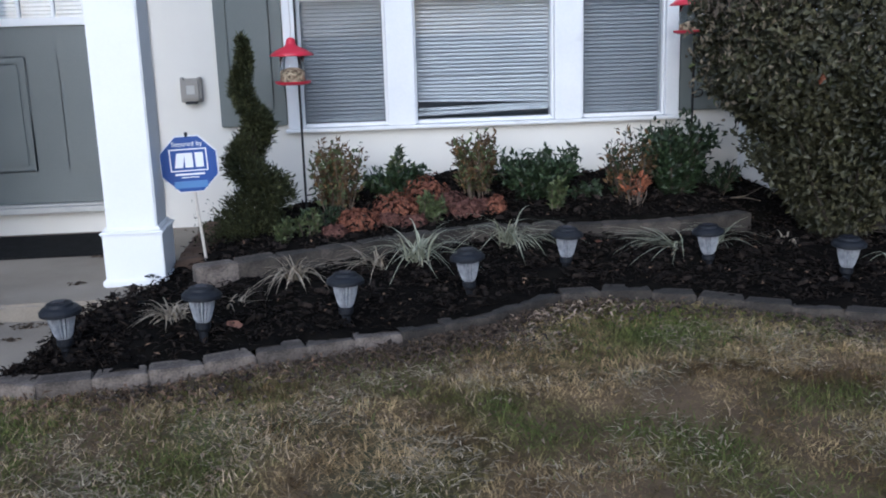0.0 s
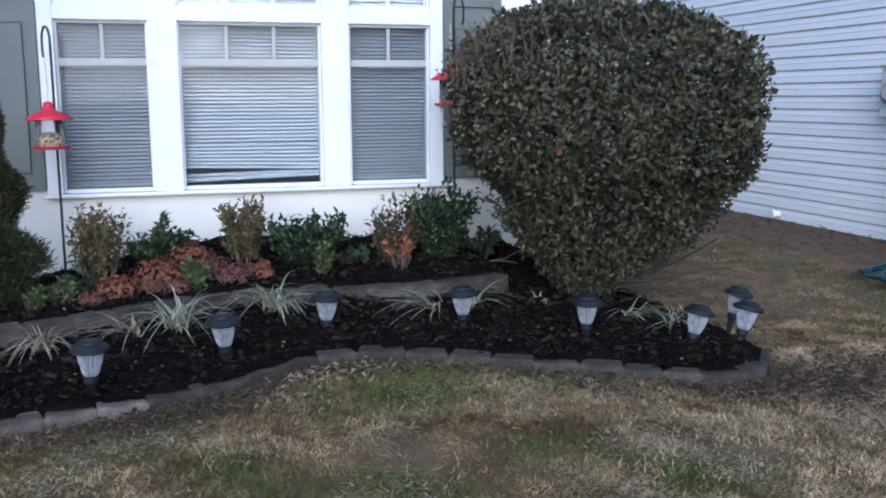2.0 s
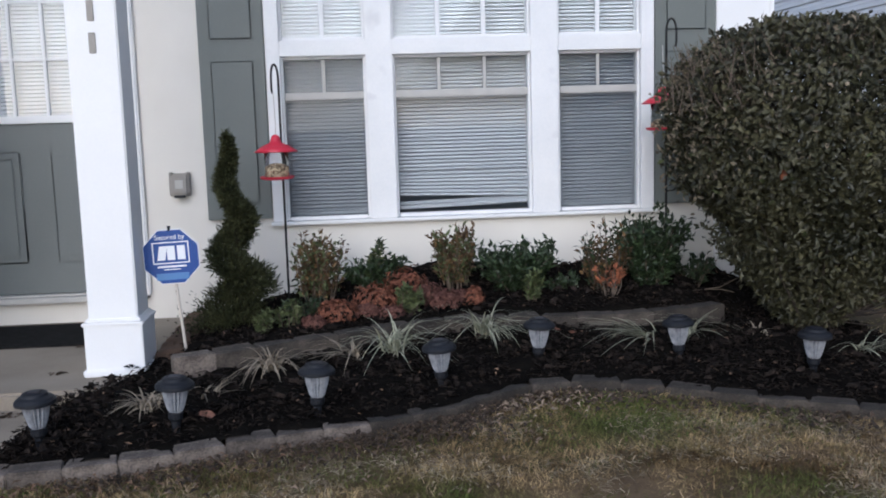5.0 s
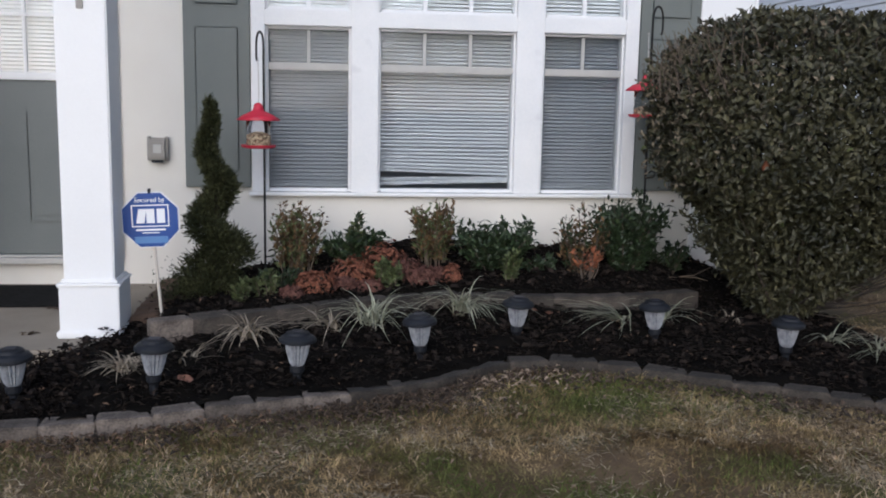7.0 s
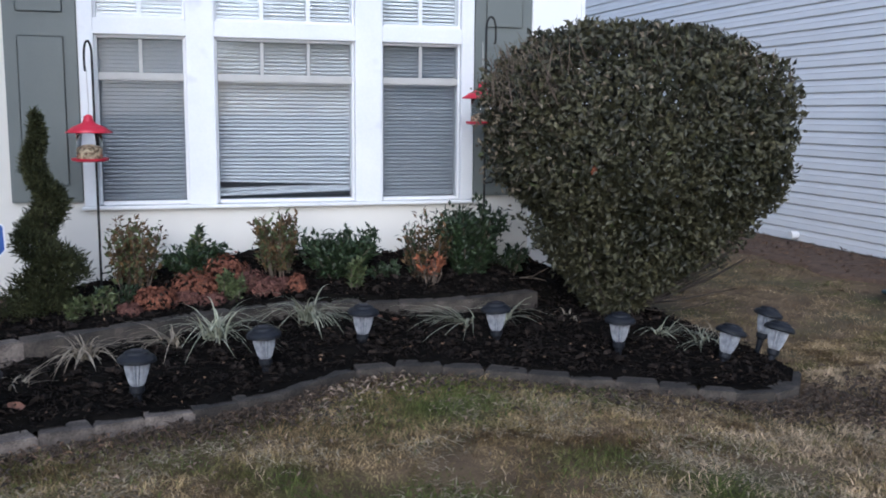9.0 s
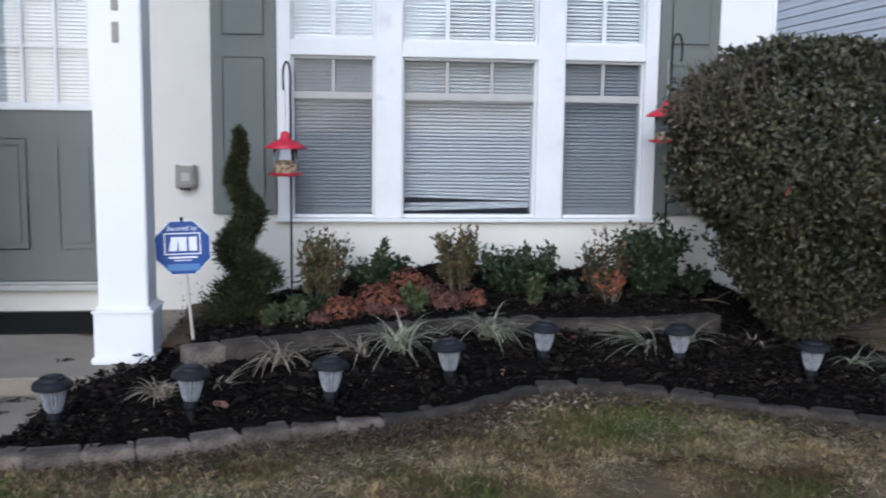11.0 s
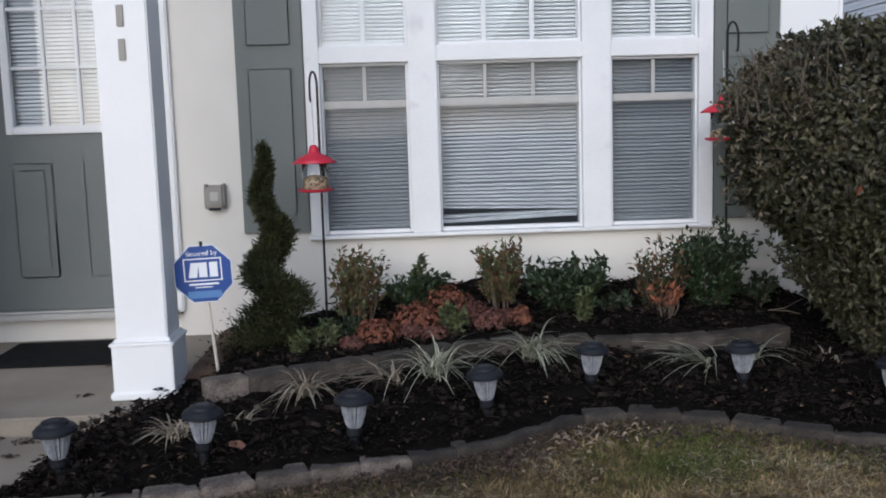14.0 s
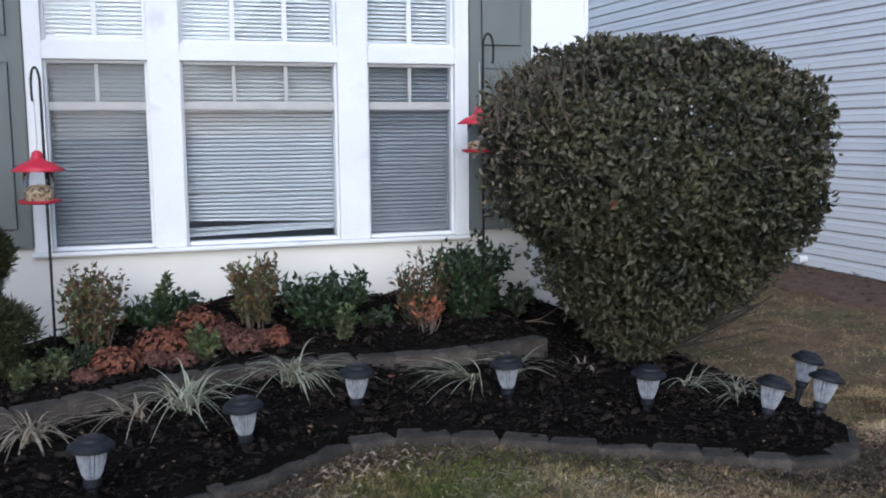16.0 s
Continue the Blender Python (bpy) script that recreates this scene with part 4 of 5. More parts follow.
def big_bush():
    at = Vector((2.60, -0.80, 0.13))
    t = thing("evergreen_bush", "large clipped rounded evergreen bush with dark leathery leaves", "bush", at)
    c, half = np.array((0.035, -0.12, 0.895)), np.array((0.78, 0.52, 0.56))
    bm = bmesh.new()
    random.seed(3)
    for k in range(16):
        a = 2 * math.pi * k / 16 + random.uniform(-0.2, 0.2)
        r = random.uniform(0.35, 0.95)
        tip = Vector((c[0] + half[0] * r * math.cos(a) * 0.85, c[1] + half[1] * r * math.sin(a) * 0.85, c[2] + random.uniform(-0.2, 0.35)))
        foot = Vector((0.09 * math.cos(a), 0.07 * math.sin(a), -0.06))
        mid = foot.lerp(tip, 0.45) + Vector((0, 0, -0.03))
        tube(bm, [foot, foot.lerp(mid, 0.5) + Vector((random.uniform(-0.02, 0.02), 0, 0)), mid, tip], random.uniform(0.01, 0.02), 6, 0.35)
        for j in range(7):
            p = mid.lerp(tip, random.uniform(0, 0.9))
            q = Vector(c) + Vector(ball(1)[0]) * 0.9
            q = Vector((q.x * half[0], q.y * half[1] + c[1] * 0.4, c[2] + (q.z - c[2]) * half[2]))
            tube(bm, [p, p.lerp(q, 0.5) + Vector((0, 0, 0.03)), q], 0.005, 4, 0.4)
    # low bare twigs reaching out on the open side
    for k in range(16):
        a = random.uniform(-1.9, 1.0)
        r, z = random.uniform(0.3, 0.72), random.uniform(0.1, 0.42)
        tip = Vector((r * math.cos(a), 0.6 * r * math.sin(a) - 0.1, z))
        mid = tip * 0.5 + Vector((random.uniform(-0.04, 0.04), random.uniform(-0.03, 0.03), random.uniform(-0.04, 0.03)))
        tube(bm, [(0.06 * math.cos(a), 0.05 * math.sin(a), 0.03), mid, tip], random.uniform(0.004, 0.011), 5, 0.3)
    # thicker low limbs fanning out to the open side
    for k in range(7):
        a = random.uniform(-0.9, 0.35)
        r, z = random.uniform(0.45, 0.75), random.uniform(0.25, 0.5)
        tip = Vector((r * math.cos(a), 0.6 * r * math.sin(a) - 0.1, z))
        foot = Vector((0.07 * math.cos(a), 0.05 * math.sin(a), 0.0))
        tube(bm, [foot, foot.lerp(tip, 0.35) + Vector((0, 0, -0.02)), foot.lerp(tip, 0.7) + Vector((0, random.uniform(-0.03, 0.03), -0.02)), tip], random.uniform(0.009, 0.016), 6, 0.35)
    part("trunk", bm, M_BARK, t, "several dark stems branching from the base")
    n = 40000
    d = ball(n)
    e = 2.9
    r = 1 / (np.abs(d[:, 0]) ** e + np.abs(d[:, 1]) ** e + np.abs(d[:, 2]) ** e) ** (1 / e)
    lump = np.array([noise.noise(Vector(q) * 2.6) + 0.75 * noise.noise(Vector(q) * 6.5) for q in d * r[:, None]])
    depth = 1 - np.abs(RNG.normal(0, 0.11, n))
    depth = np.where(RNG.random(n) < 0.17, RNG.uniform(0.55, 0.95, n), depth)
    p = c + d * (r * (depth + 0.1 * lump))[:, None] * half
    # the lower half draws in towards the foot
    open_side = np.clip(p[:, 0] / 0.5, 0, 1)
    low = np.clip((c[2] - 0.12 - 0.13 * open_side - p[:, 2]) / 0.5, 0, 1.3)
    p[:, :2] = p[:, :2] * (1 - 0.52 * low[:, None] ** 1.3)
    left = np.clip(-p[:, 0] / 0.6, 0, 1) * np.clip((1.15 - p[:, 2]) / 0.45, 0, 1)
    p[:, 0] += 0.085 * left
    keep = RNG.random(n) < np.clip(1.2 - 0.45 * low, 0.3, 1)
    thin = np.clip((-p[:, 0] - 0.45) / 0.35, 0, 1) * np.clip((p[:, 2] - 1.15) / 0.3, 0, 1)
    keep &= RNG.random(n) > 0.42 * thin
    p, d = p[keep], d[keep]
    n = len(p)
    way = unit(d * 0.5 + 0.85 * ball(n) + (0, 0, 0.35))
    data = leaf_mesh("foliage", p, way, d + 0.6 * ball(n), RNG.uniform(0.024, 0.05, n), RNG.uniform(0.015, 0.029, n), 0.2, 0.14)
    part_of("foliage", data, M_HOLLY, t)
    # skirt of sparser leaves down the stems
    m = 8000
    a, h = RNG.uniform(0, 2 * math.pi, m), RNG.random(m)
    rad = (0.13 + 0.58 * h ** 0.85) * RNG.random(m) ** 0.35
    q = np.stack([rad * np.cos(a) * 0.92 + 0.05 * h, rad * np.sin(a) * 0.66 - 0.03 - 0.08 * h, 0.02 + 0.5 * h], 1) * RNG.uniform(0.8, 1.05, (m, 1))
    part_of("skirt", leaf_mesh("skirt", q, unit(ball(m) + (0, 0, 0.3)), ball(m), RNG.uniform(0.03, 0.055, m), RNG.uniform(0.016, 0.026, m)), M_HOLLY, t)
    # leaves along the low limbs on the open side
    m = 900
    a, u = RNG.uniform(-1.1, 0.5, m), RNG.uniform(0.45, 1.05, m)
    q = np.stack([0.72 * u * np.cos(a), 0.43 * u * np.sin(a) - 0.06, 0.46 * u ** 1.2 + RNG.uniform(-0.07, 0.09, m)], 1)
    part_of("limb_foliage", leaf_mesh("limb_foliage", q, unit(ball(m) + (0.5, 0, 0.3)), ball(m), RNG.uniform(0.03, 0.055, m), RNG.uniform(0.016, 0.026, m)), M_HOLLY, t)
    # weathered brownish leaves, most along the house side and, as painted skylight, the top
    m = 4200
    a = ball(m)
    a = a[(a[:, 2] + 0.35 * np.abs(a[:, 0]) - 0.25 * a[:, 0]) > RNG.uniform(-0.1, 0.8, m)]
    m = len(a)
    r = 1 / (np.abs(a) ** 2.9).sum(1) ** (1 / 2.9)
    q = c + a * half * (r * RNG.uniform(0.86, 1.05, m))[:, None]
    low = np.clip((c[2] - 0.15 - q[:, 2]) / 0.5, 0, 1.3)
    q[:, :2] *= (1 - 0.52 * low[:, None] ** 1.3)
    part_of("weathered_lit_foliage", leaf_mesh("weathered_lit_foliage", q, unit(a * 0.4 + ball(m) + (0, 0, 0.4)), ball(m), RNG.uniform(0.02, 0.045, m), RNG.uniform(0.008, 0.02, m), 0.3, 0.2), M_WEATHERED_LIT, t, "weathered grey-brown leaves, on top painted-in skylight")
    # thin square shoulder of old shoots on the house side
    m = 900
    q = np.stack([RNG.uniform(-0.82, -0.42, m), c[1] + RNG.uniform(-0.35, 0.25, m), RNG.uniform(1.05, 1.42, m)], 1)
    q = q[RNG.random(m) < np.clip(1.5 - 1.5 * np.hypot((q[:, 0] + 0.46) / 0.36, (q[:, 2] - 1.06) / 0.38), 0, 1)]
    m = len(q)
    part_of("shoulder_foliage", leaf_mesh("shoulder_foliage", q, unit(ball(m) + (-0.3, 0, 0.5)), ball(m), RNG.uniform(0.02, 0.04, m), RNG.uniform(0.009, 0.02, m), 0.3, 0.2), M_WEATHERED_LIT, t, "sparse weathered leaves")
    # bare stems that show through the front
    for x in (-0.4, -0.14, 0.2, 0.43):
        tip = Vector((x + random.uniform(-0.05, 0.05), -0.36 - random.uniform(0, 0.12) + 0.25 * x * x, random.uniform(0.38, 0.75)))
        foot = Vector((0.14 * x, -0.07, 0.0))
        mid = foot.lerp(tip, 0.55) + Vector((0.1 * x + random.uniform(-0.04, 0.04), -0.03, -0.04))
        bm = bmesh.new()
        tube(bm, [foot, foot.lerp(mid, 0.55) + Vector((random.uniform(-0.02, 0.02), -0.02, 0)), mid, mid.lerp(tip, 0.6) + Vector((random.uniform(-0.03, 0.03), 0, 0)), tip], random.uniform(0.006, 0.011), 6, 0.3)
        part("stem", bm, M_STEM, t, "bare grey-brown stem")
    m = 150
    a = ball(m)
    q = c + a * half * RNG.uniform(0.9, 1.06, (m, 1))
    part_of("yellowed_foliage", leaf_mesh("yellowed_foliage", q, ball(m), a, 0.045, 0.024), M_LIGHTLEAF, t, "scattered yellow-green leaves")
    part_of("orange_leaf", leaf_mesh("orange_leaf", np.array([[-0.4, -0.53, 0.76]]), np.array([[0.2, -0.3, 1.0]]), np.array([[0, -1.0, 0.2]]), 0.06, 0.036), M_ORANGE, t, "single orange dead leaf")
    # clipped bare twig ends along the top
    bm = bmesh.new()
    for k in range(170):
        x = random.uniform(-0.8, 0.75)
        z = c[2] + half[2] * (1 - abs(x / 0.86) ** 2.7) ** (1 / 2.7)
        y = c[1] + random.uniform(-0.4, 0.3)
        z -= 0.12 * (abs((y - c[1]) / 0.5)) ** 2
        tube(bm, [(x, y, z - 0.12), (x + random.uniform(-0.03, 0.03), y + random.uniform(-0.03, 0.03), z + random.uniform(-0.01, 0.05))], 0.0025, 3, 0.5)
    for k in range(110):
        x, z = random.uniform(-0.8, -0.5), random.uniform(1.1, 1.4)
        y = c[1] + random.uniform(-0.4, 0.2)
        tube(bm, [(x + 0.12, y, z - 0.12), (x + random.uniform(0.02, 0.09), y + random.uniform(-0.04, 0.04), z)], 0.0025, 3, 0.5)
    tagged(part("twig_fringe", bm, M_TWIG, t, "pale clipped twig ends"), kind="stuff")


big_bush()


def spiral_topiary():
    t = thing("spiral_topiary", "dark green spiral-clipped juniper topiary", "topiary", (-0.2, -0.6, 0.2))
    part("trunk", tube(bmesh.new(), [(0, 0, -0.08), (0.0, 0, 0.3), (-0.01, 0, 0.6), (-0.025, 0, 0.92)], 0.02, 8, 0.3), M_BARK, t)
    n = 26000
    h = 0.955 * (1 - RNG.random(n) ** 0.72)
    turn = math.pi * ramp(h, [0, 0.09, 0.246, 0.374, 0.555, 0.73, 0.955], [-1.5, -1, 0, 1, 2, 3, 4])
    swing = ramp(h, [0, 0.1, 0.25, 0.37, 0.55, 0.73, 0.955], [0.03, 0.045, 0.052, 0.052, 0.042, 0.026, 0.0])
    rad = ramp(h, [0, 0.1, 0.246, 0.374, 0.46, 0.555, 0.64, 0.73, 0.85, 0.955], [0.165, 0.15, 0.125, 0.09, 0.078, 0.07, 0.048, 0.045, 0.03, 0.01])
    d = ball(n)
    lump = np.array([noise.noise(Vector((a * 2.2, b * 2.2, c * 14))) + 0.7 * noise.noise(Vector((a * 6, b * 6, c * 40))) for (a, b), c in zip(d[:, :2], h)])
    p = np.stack([swing * np.cos(turn) - 0.03 * h, -swing * np.sin(turn), h], 1) + d * (rad * (RNG.uniform(0.55, 1.0, n) + 0.36 * lump))[:, None] * (1, 1, 0.55)
    keep = (p[:, 2] > -0.02) & (lump > RNG.uniform(-0.9, -0.15, n))
    p, d = p[keep], d[keep]
    way = unit(d + 0.7 * ball(len(p)) + (0, 0, 0.6))
    part_of("foliage", leaf_mesh("foliage", p, way, ball(len(p)), RNG.uniform(0.014, 0.042, len(p)), RNG.uniform(0.004, 0.009, len(p)), 0.1, 0.1), M_JUNIPER, t)
    m = 1300
    q = np.stack([RNG.normal(-0.13, 0.07, m), RNG.normal(-0.02, 0.07, m), np.abs(RNG.normal(0.0, 0.07, m))], 1)
    part_of("low_growth", leaf_mesh("low_growth", q, unit(ball(m) + (0, 0, 0.6)), ball(m), 0.022, 0.007), M_JUNIPER, t, "loose low shoots at the base")


spiral_topiary()


def shrub(label, at, half, leaf, n, size, stems, upright=0.3, second=None, gap=0.35, stem_mat=None):
    """A small shrub: stems, and leaves in clumps round the stems' ends."""
    t = thing("shrub", label, "shrub", at, "foundation shrubs")
    half, n, size = np.array(half), int(1.9 * n), size * 1.25
    random.seed(int(abs(at[0]) * 1000))
    ends = []
    bm = bmesh.new()
    for _ in range(stems):
        a, r = random.uniform(0, 2 * math.pi), random.uniform(0.1, 1.0) ** 0.6
        tip = Vector((half[0] * r * math.cos(a), half[1] * r * math.sin(a), half[2] * 2 * random.uniform(0.62, 1.0) * (1 - 0.3 * r * r * (1 - upright))))
        foot = Vector((tip.x * upright * 0.8, tip.y * upright * 0.8, -0.05))
        mid = foot.lerp(tip, 0.5) + Vector((random.uniform(-0.02, 0.02), random.uniform(-0.02, 0.02), 0.01))
        tube(bm, [foot, mid, tip], 0.0035, 4, 0.5)
        ends.append((foot, mid, tip))
    part("stemwork", bm, stem_mat or M_TWIG, t)
    pick = RNG.integers(0, len(ends), n)
    s = RNG.uniform(gap, 1.03, n)
    e = np.array([[list(q) for q in row] for row in ends])[pick]
    w = s[:, None]
    p = np.where(w < 0.5, e[:, 0] + (e[:, 1] - e[:, 0]) * w * 2, e[:, 1] + (e[:, 2] - e[:, 1]) * (w - 0.5) * 2)
    p = p + ball(n) * 0.2 * half.min() * (0.4 + s)[:, None]
    way = unit(ball(n) + unit(e[:, 2] - e[:, 0]) * 0.7 + (0, 0, 0.25))
    two = RNG.random(n) < (0.4 if second else -1)
    for mat, mask, nm in ((leaf, ~two, "foliage"), (second, two, "second_foliage")):
        if mask.any():
            k = int(mask.sum())
            part_of(nm, leaf_mesh(nm, p[mask], way[mask], ball(k) + (0, 0, 1), RNG.uniform(0.7, 1.2, k) * size, RNG.uniform(0.35, 0.5, k) * size), mat, t)
    return t


def bed(x, y):
    return float(mulch_z(np.array(x), np.array(y)))


M_PALETWIG = material("pale_twig", (0.1, 0.075, 0.052), (0.18, 0.14, 0.1), 0.9, scale=14, fine=120, bump=0.3)


def shrubs():
    def at(x, y):
        return (x, y, bed(x, y) - 0.005)

    shrub("upright bronze and yellow-green shrub with bare lower stems", at(0.165, -0.40), (0.135, 0.12, 0.185), M_BRONZE, 700, 0.03, 30, 0.6, M_LIGHTLEAF, 0.3, M_PALETWIG)
    shrub("low dark green leafy shrub with one tall shoot", at(0.47, -0.36), (0.17, 0.13, 0.085), M_GREENLEAF, 620, 0.036, 18, 0.2, None, 0.2)
    shrub("tall leafy green shoot rising from a low shrub", at(0.45, -0.40), (0.045, 0.04, 0.14), M_LIGHTLEAF, 130, 0.036, 4, 0.5, M_GREENLEAF, 0.3)
    shrub("upright bronze and yellow shrub with bare lower stems", at(0.885, -0.40), (0.125, 0.11, 0.165), M_BRONZE, 640, 0.03, 30, 0.62, M_LIGHTLEAF, 0.32, M_PALETWIG)
    shrub("rounded dark green leafy shrub", at(1.20, -0.40), (0.21, 0.16, 0.125), M_GREENLEAF, 1250, 0.036, 28, 0.2, None, 0.12)
    shrub("rounded green leafy shrub beside a bronze one", at(1.91, -0.40), (0.205, 0.16, 0.195), M_GREENLEAF, 1500, 0.038, 34, 0.25, None, 0.12)
    shrub("sparse bronze and green twiggy shrub", at(1.66, -0.47), (0.14, 0.12, 0.17), M_BRONZE, 460, 0.03, 24, 0.4, M_GREENLEAF, 0.2)
    shrub("low spray of bright orange leaves", at(1.64, -0.6), (0.08, 0.04, 0.095), M_ORANGE, 46, 0.03, 12, 0.15, None, 0.55)
    shrub("small pale green seedling shrub at the block edge", at(1.235, -0.60), (0.055, 0.04, 0.085), M_LIGHTLEAF, 110, 0.034, 7, 0.3, None, 0.3)
    shrub("low green sprawling leaves on the mulch", at(1.45, -0.45), (0.12, 0.08, 0.035), M_GREENLEAF, 90, 0.032, 9, 0.2, None, 0.3)
    shrub("small pale green upright sprig by the blocks", at(-0.07, -0.90), (0.05, 0.04, 0.06), M_LIGHTLEAF, 130, 0.026, 6, 0.5, None, 0.1)
    shrub("small pale green upright sprig by the topiary", at(0.04, -0.84), (0.05, 0.04, 0.075), M_LIGHTLEAF, 140, 0.026, 6, 0.5, None, 0.1)
    shrub("low green sprigs spreading under the feeder", at(0.10, -0.66), (0.1, 0.08, 0.05), M_GREENLEAF, 260, 0.026, 14, 0.4, None, 0.1)
    shrub("green leafy tuft among the rust flowers", at(0.61, -0.72), (0.07, 0.05, 0.06), M_LIGHTLEAF, 200, 0.032, 12, 0.3, None, 0.1)
    shrub("low dark leaves beside the bush", at(2.2, -0.25), (0.16, 0.1, 0.09), M_GREENLEAF, 170, 0.036, 14, 0.2, None, 0.3)


shrubs()


def mum(x, y, r, h, mat=None, label="dried rust-orange chrysanthemum mound"):
    t = thing("flower_mound", label, "flowers", (x, y, bed(x, y)), "rust flower mounds")
    k = int(2600 * r)
    bm = bmesh.new()
    twigs(bm, int(90 * r) + 6, (0, 0, -0.03), (r * 0.8, r * 0.7), h * 0.8, 0.002, 3)
    part("stemwork", bm, M_TWIG, t)
    d = ball(k)
    d[:, 2] = np.abs(d[:, 2])
    lump = np.array([noise.noise(Vector(q) * 3.5 + Vector((x * 9, 0, 0))) for q in d])
    c = d * np.array((r, r * 0.75, h)) * (RNG.uniform(0.75, 1.0, k) + 0.3 * lump)[:, None]
    # each flower head is a ring of short petals
    petals = 7
    a = np.tile(np.arange(petals) * 2 * math.pi / petals, k)
    u = unit(np.cross(d, ball(k)))
    v = np.cross(d, u)
    way = np.repeat(u, petals, 0) * np.cos(a)[:, None] + np.repeat(v, petals, 0) * np.sin(a)[:, None] + 0.5 * np.repeat(d, petals, 0)
    part_of("bloom_mass", leaf_mesh("bloom_mass", np.repeat(c, petals, 0), way, np.repeat(d, petals, 0), RNG.uniform(0.009, 0.016, k * petals), 0.007), mat or M_RUST, t)


M_RUSTDARK = material("faded_flower", (0.09, 0.042, 0.034), (0.15, 0.072, 0.055), 0.9, scale=9, fine=60, bump=0.1, island=0.45, spec=0.2)
for x, y, r, h, mat in ((0.27, -0.77, 0.105, 0.1, M_RUST), (0.16, -0.86, 0.06, 0.05, M_RUSTDARK), (0.45, -0.66, 0.12, 0.13, M_RUST), (0.41, -0.74, 0.07, 0.06, M_RUSTDARK),
                        (0.61, -0.52, 0.13, 0.16, M_RUST), (0.71, -0.58, 0.1, 0.11, M_RUSTDARK), (0.79, -0.63, 0.1, 0.085, M_RUSTDARK), (0.95, -0.60, 0.055, 0.085, M_RUST),
                        (0.88, -0.56, 0.07, 0.06, M_RUSTDARK), (0.53, -0.76, 0.07, 0.05, M_RUSTDARK)):
    mum(x, y, r, h, mat, "dried rust-orange chrysanthemum mound" if mat is M_RUST else "faded brown chrysanthemum mound")


def liriope(x, y, spread, n, mat, label, lean=(0, 0), up=0.8):
    z = bed(x, y)
    t = thing("grass_clump", label, "grass clump", (x, y, z - 0.01), "clumps of border grass")
    a = RNG.uniform(0, 2 * math.pi, n)
    out = RNG.uniform(0.15, 0.95, n)
    way = np.stack([np.cos(a) * out + lean[0], np.sin(a) * out + lean[1], np.full(n, up) + RNG.uniform(0.0, 1.0, n)], 1)
    base = np.stack([0.02 * RNG.normal(size=n), 0.02 * RNG.normal(size=n), np.zeros(n)], 1)
    length = 1.22 * spread * RNG.uniform(0.5, 1.2, n)
    part_of("blade_tuft", blade_mesh("blade_tuft", base, way, length, RNG.uniform(0.006, 0.0105, n), RNG.uniform(0.45, 1.05, n) * unit(way)[:, 2] + 0.1 * RNG.random(n), 9), mat, t)


for row in ((0.52, -1.12, 0.31, 80, M_LIRIOPE, "variegated border grass clump arching over mulch", (0, 0), 1.0), (0.36, -1.16, 0.24, 40, M_PALE, "bleached border grass blades on mulch", (-0.5, 0), 0.4),
            (0.96, -0.90, 0.31, 85, M_LIRIOPE, "variegated border grass clump by the blocks", (0.1, -0.1), 1.0),
            (0.0, -1.31, 0.22, 60, M_PALE, "small pale dried border grass clump", (0, -0.1), 1.3), (-0.43, -1.70, 0.15, 75, M_PALE, "small pale dried border grass clump", (-0.1, 0), 0.9),
            (-0.22, -1.62, 0.16, 14, M_PALE, "thin pale dried grass blades", (0.5, 0), 0.6), (1.72, -1.02, 0.28, 42, M_LIRIOPE, "flattened pale border grass clump", (-0.9, -0.1), 0.5),
            (1.92, -0.98, 0.27, 36, M_LIRIOPE, "arching pale border grass clump", (0.1, 0), 0.9), (2.28, -0.92, 0.10, 26, M_PALE, "tiny bleached grass tuft", (0, 0), 0.9),
            (2.60, -1.28, 0.17, 26, M_LIRIOPE, "small arching border grass clump", (0.3, -0.1), 0.6), (2.76, -1.42, 0.18, 36, M_LIRIOPE, "small arching border grass clump", (-0.3, -0.2), 0.6),
            (2.88, -1.25, 0.15, 22, M_PALE, "pale dry grass tuft at the bed's end", (0, 0), 0.6)):
    liriope(*row)


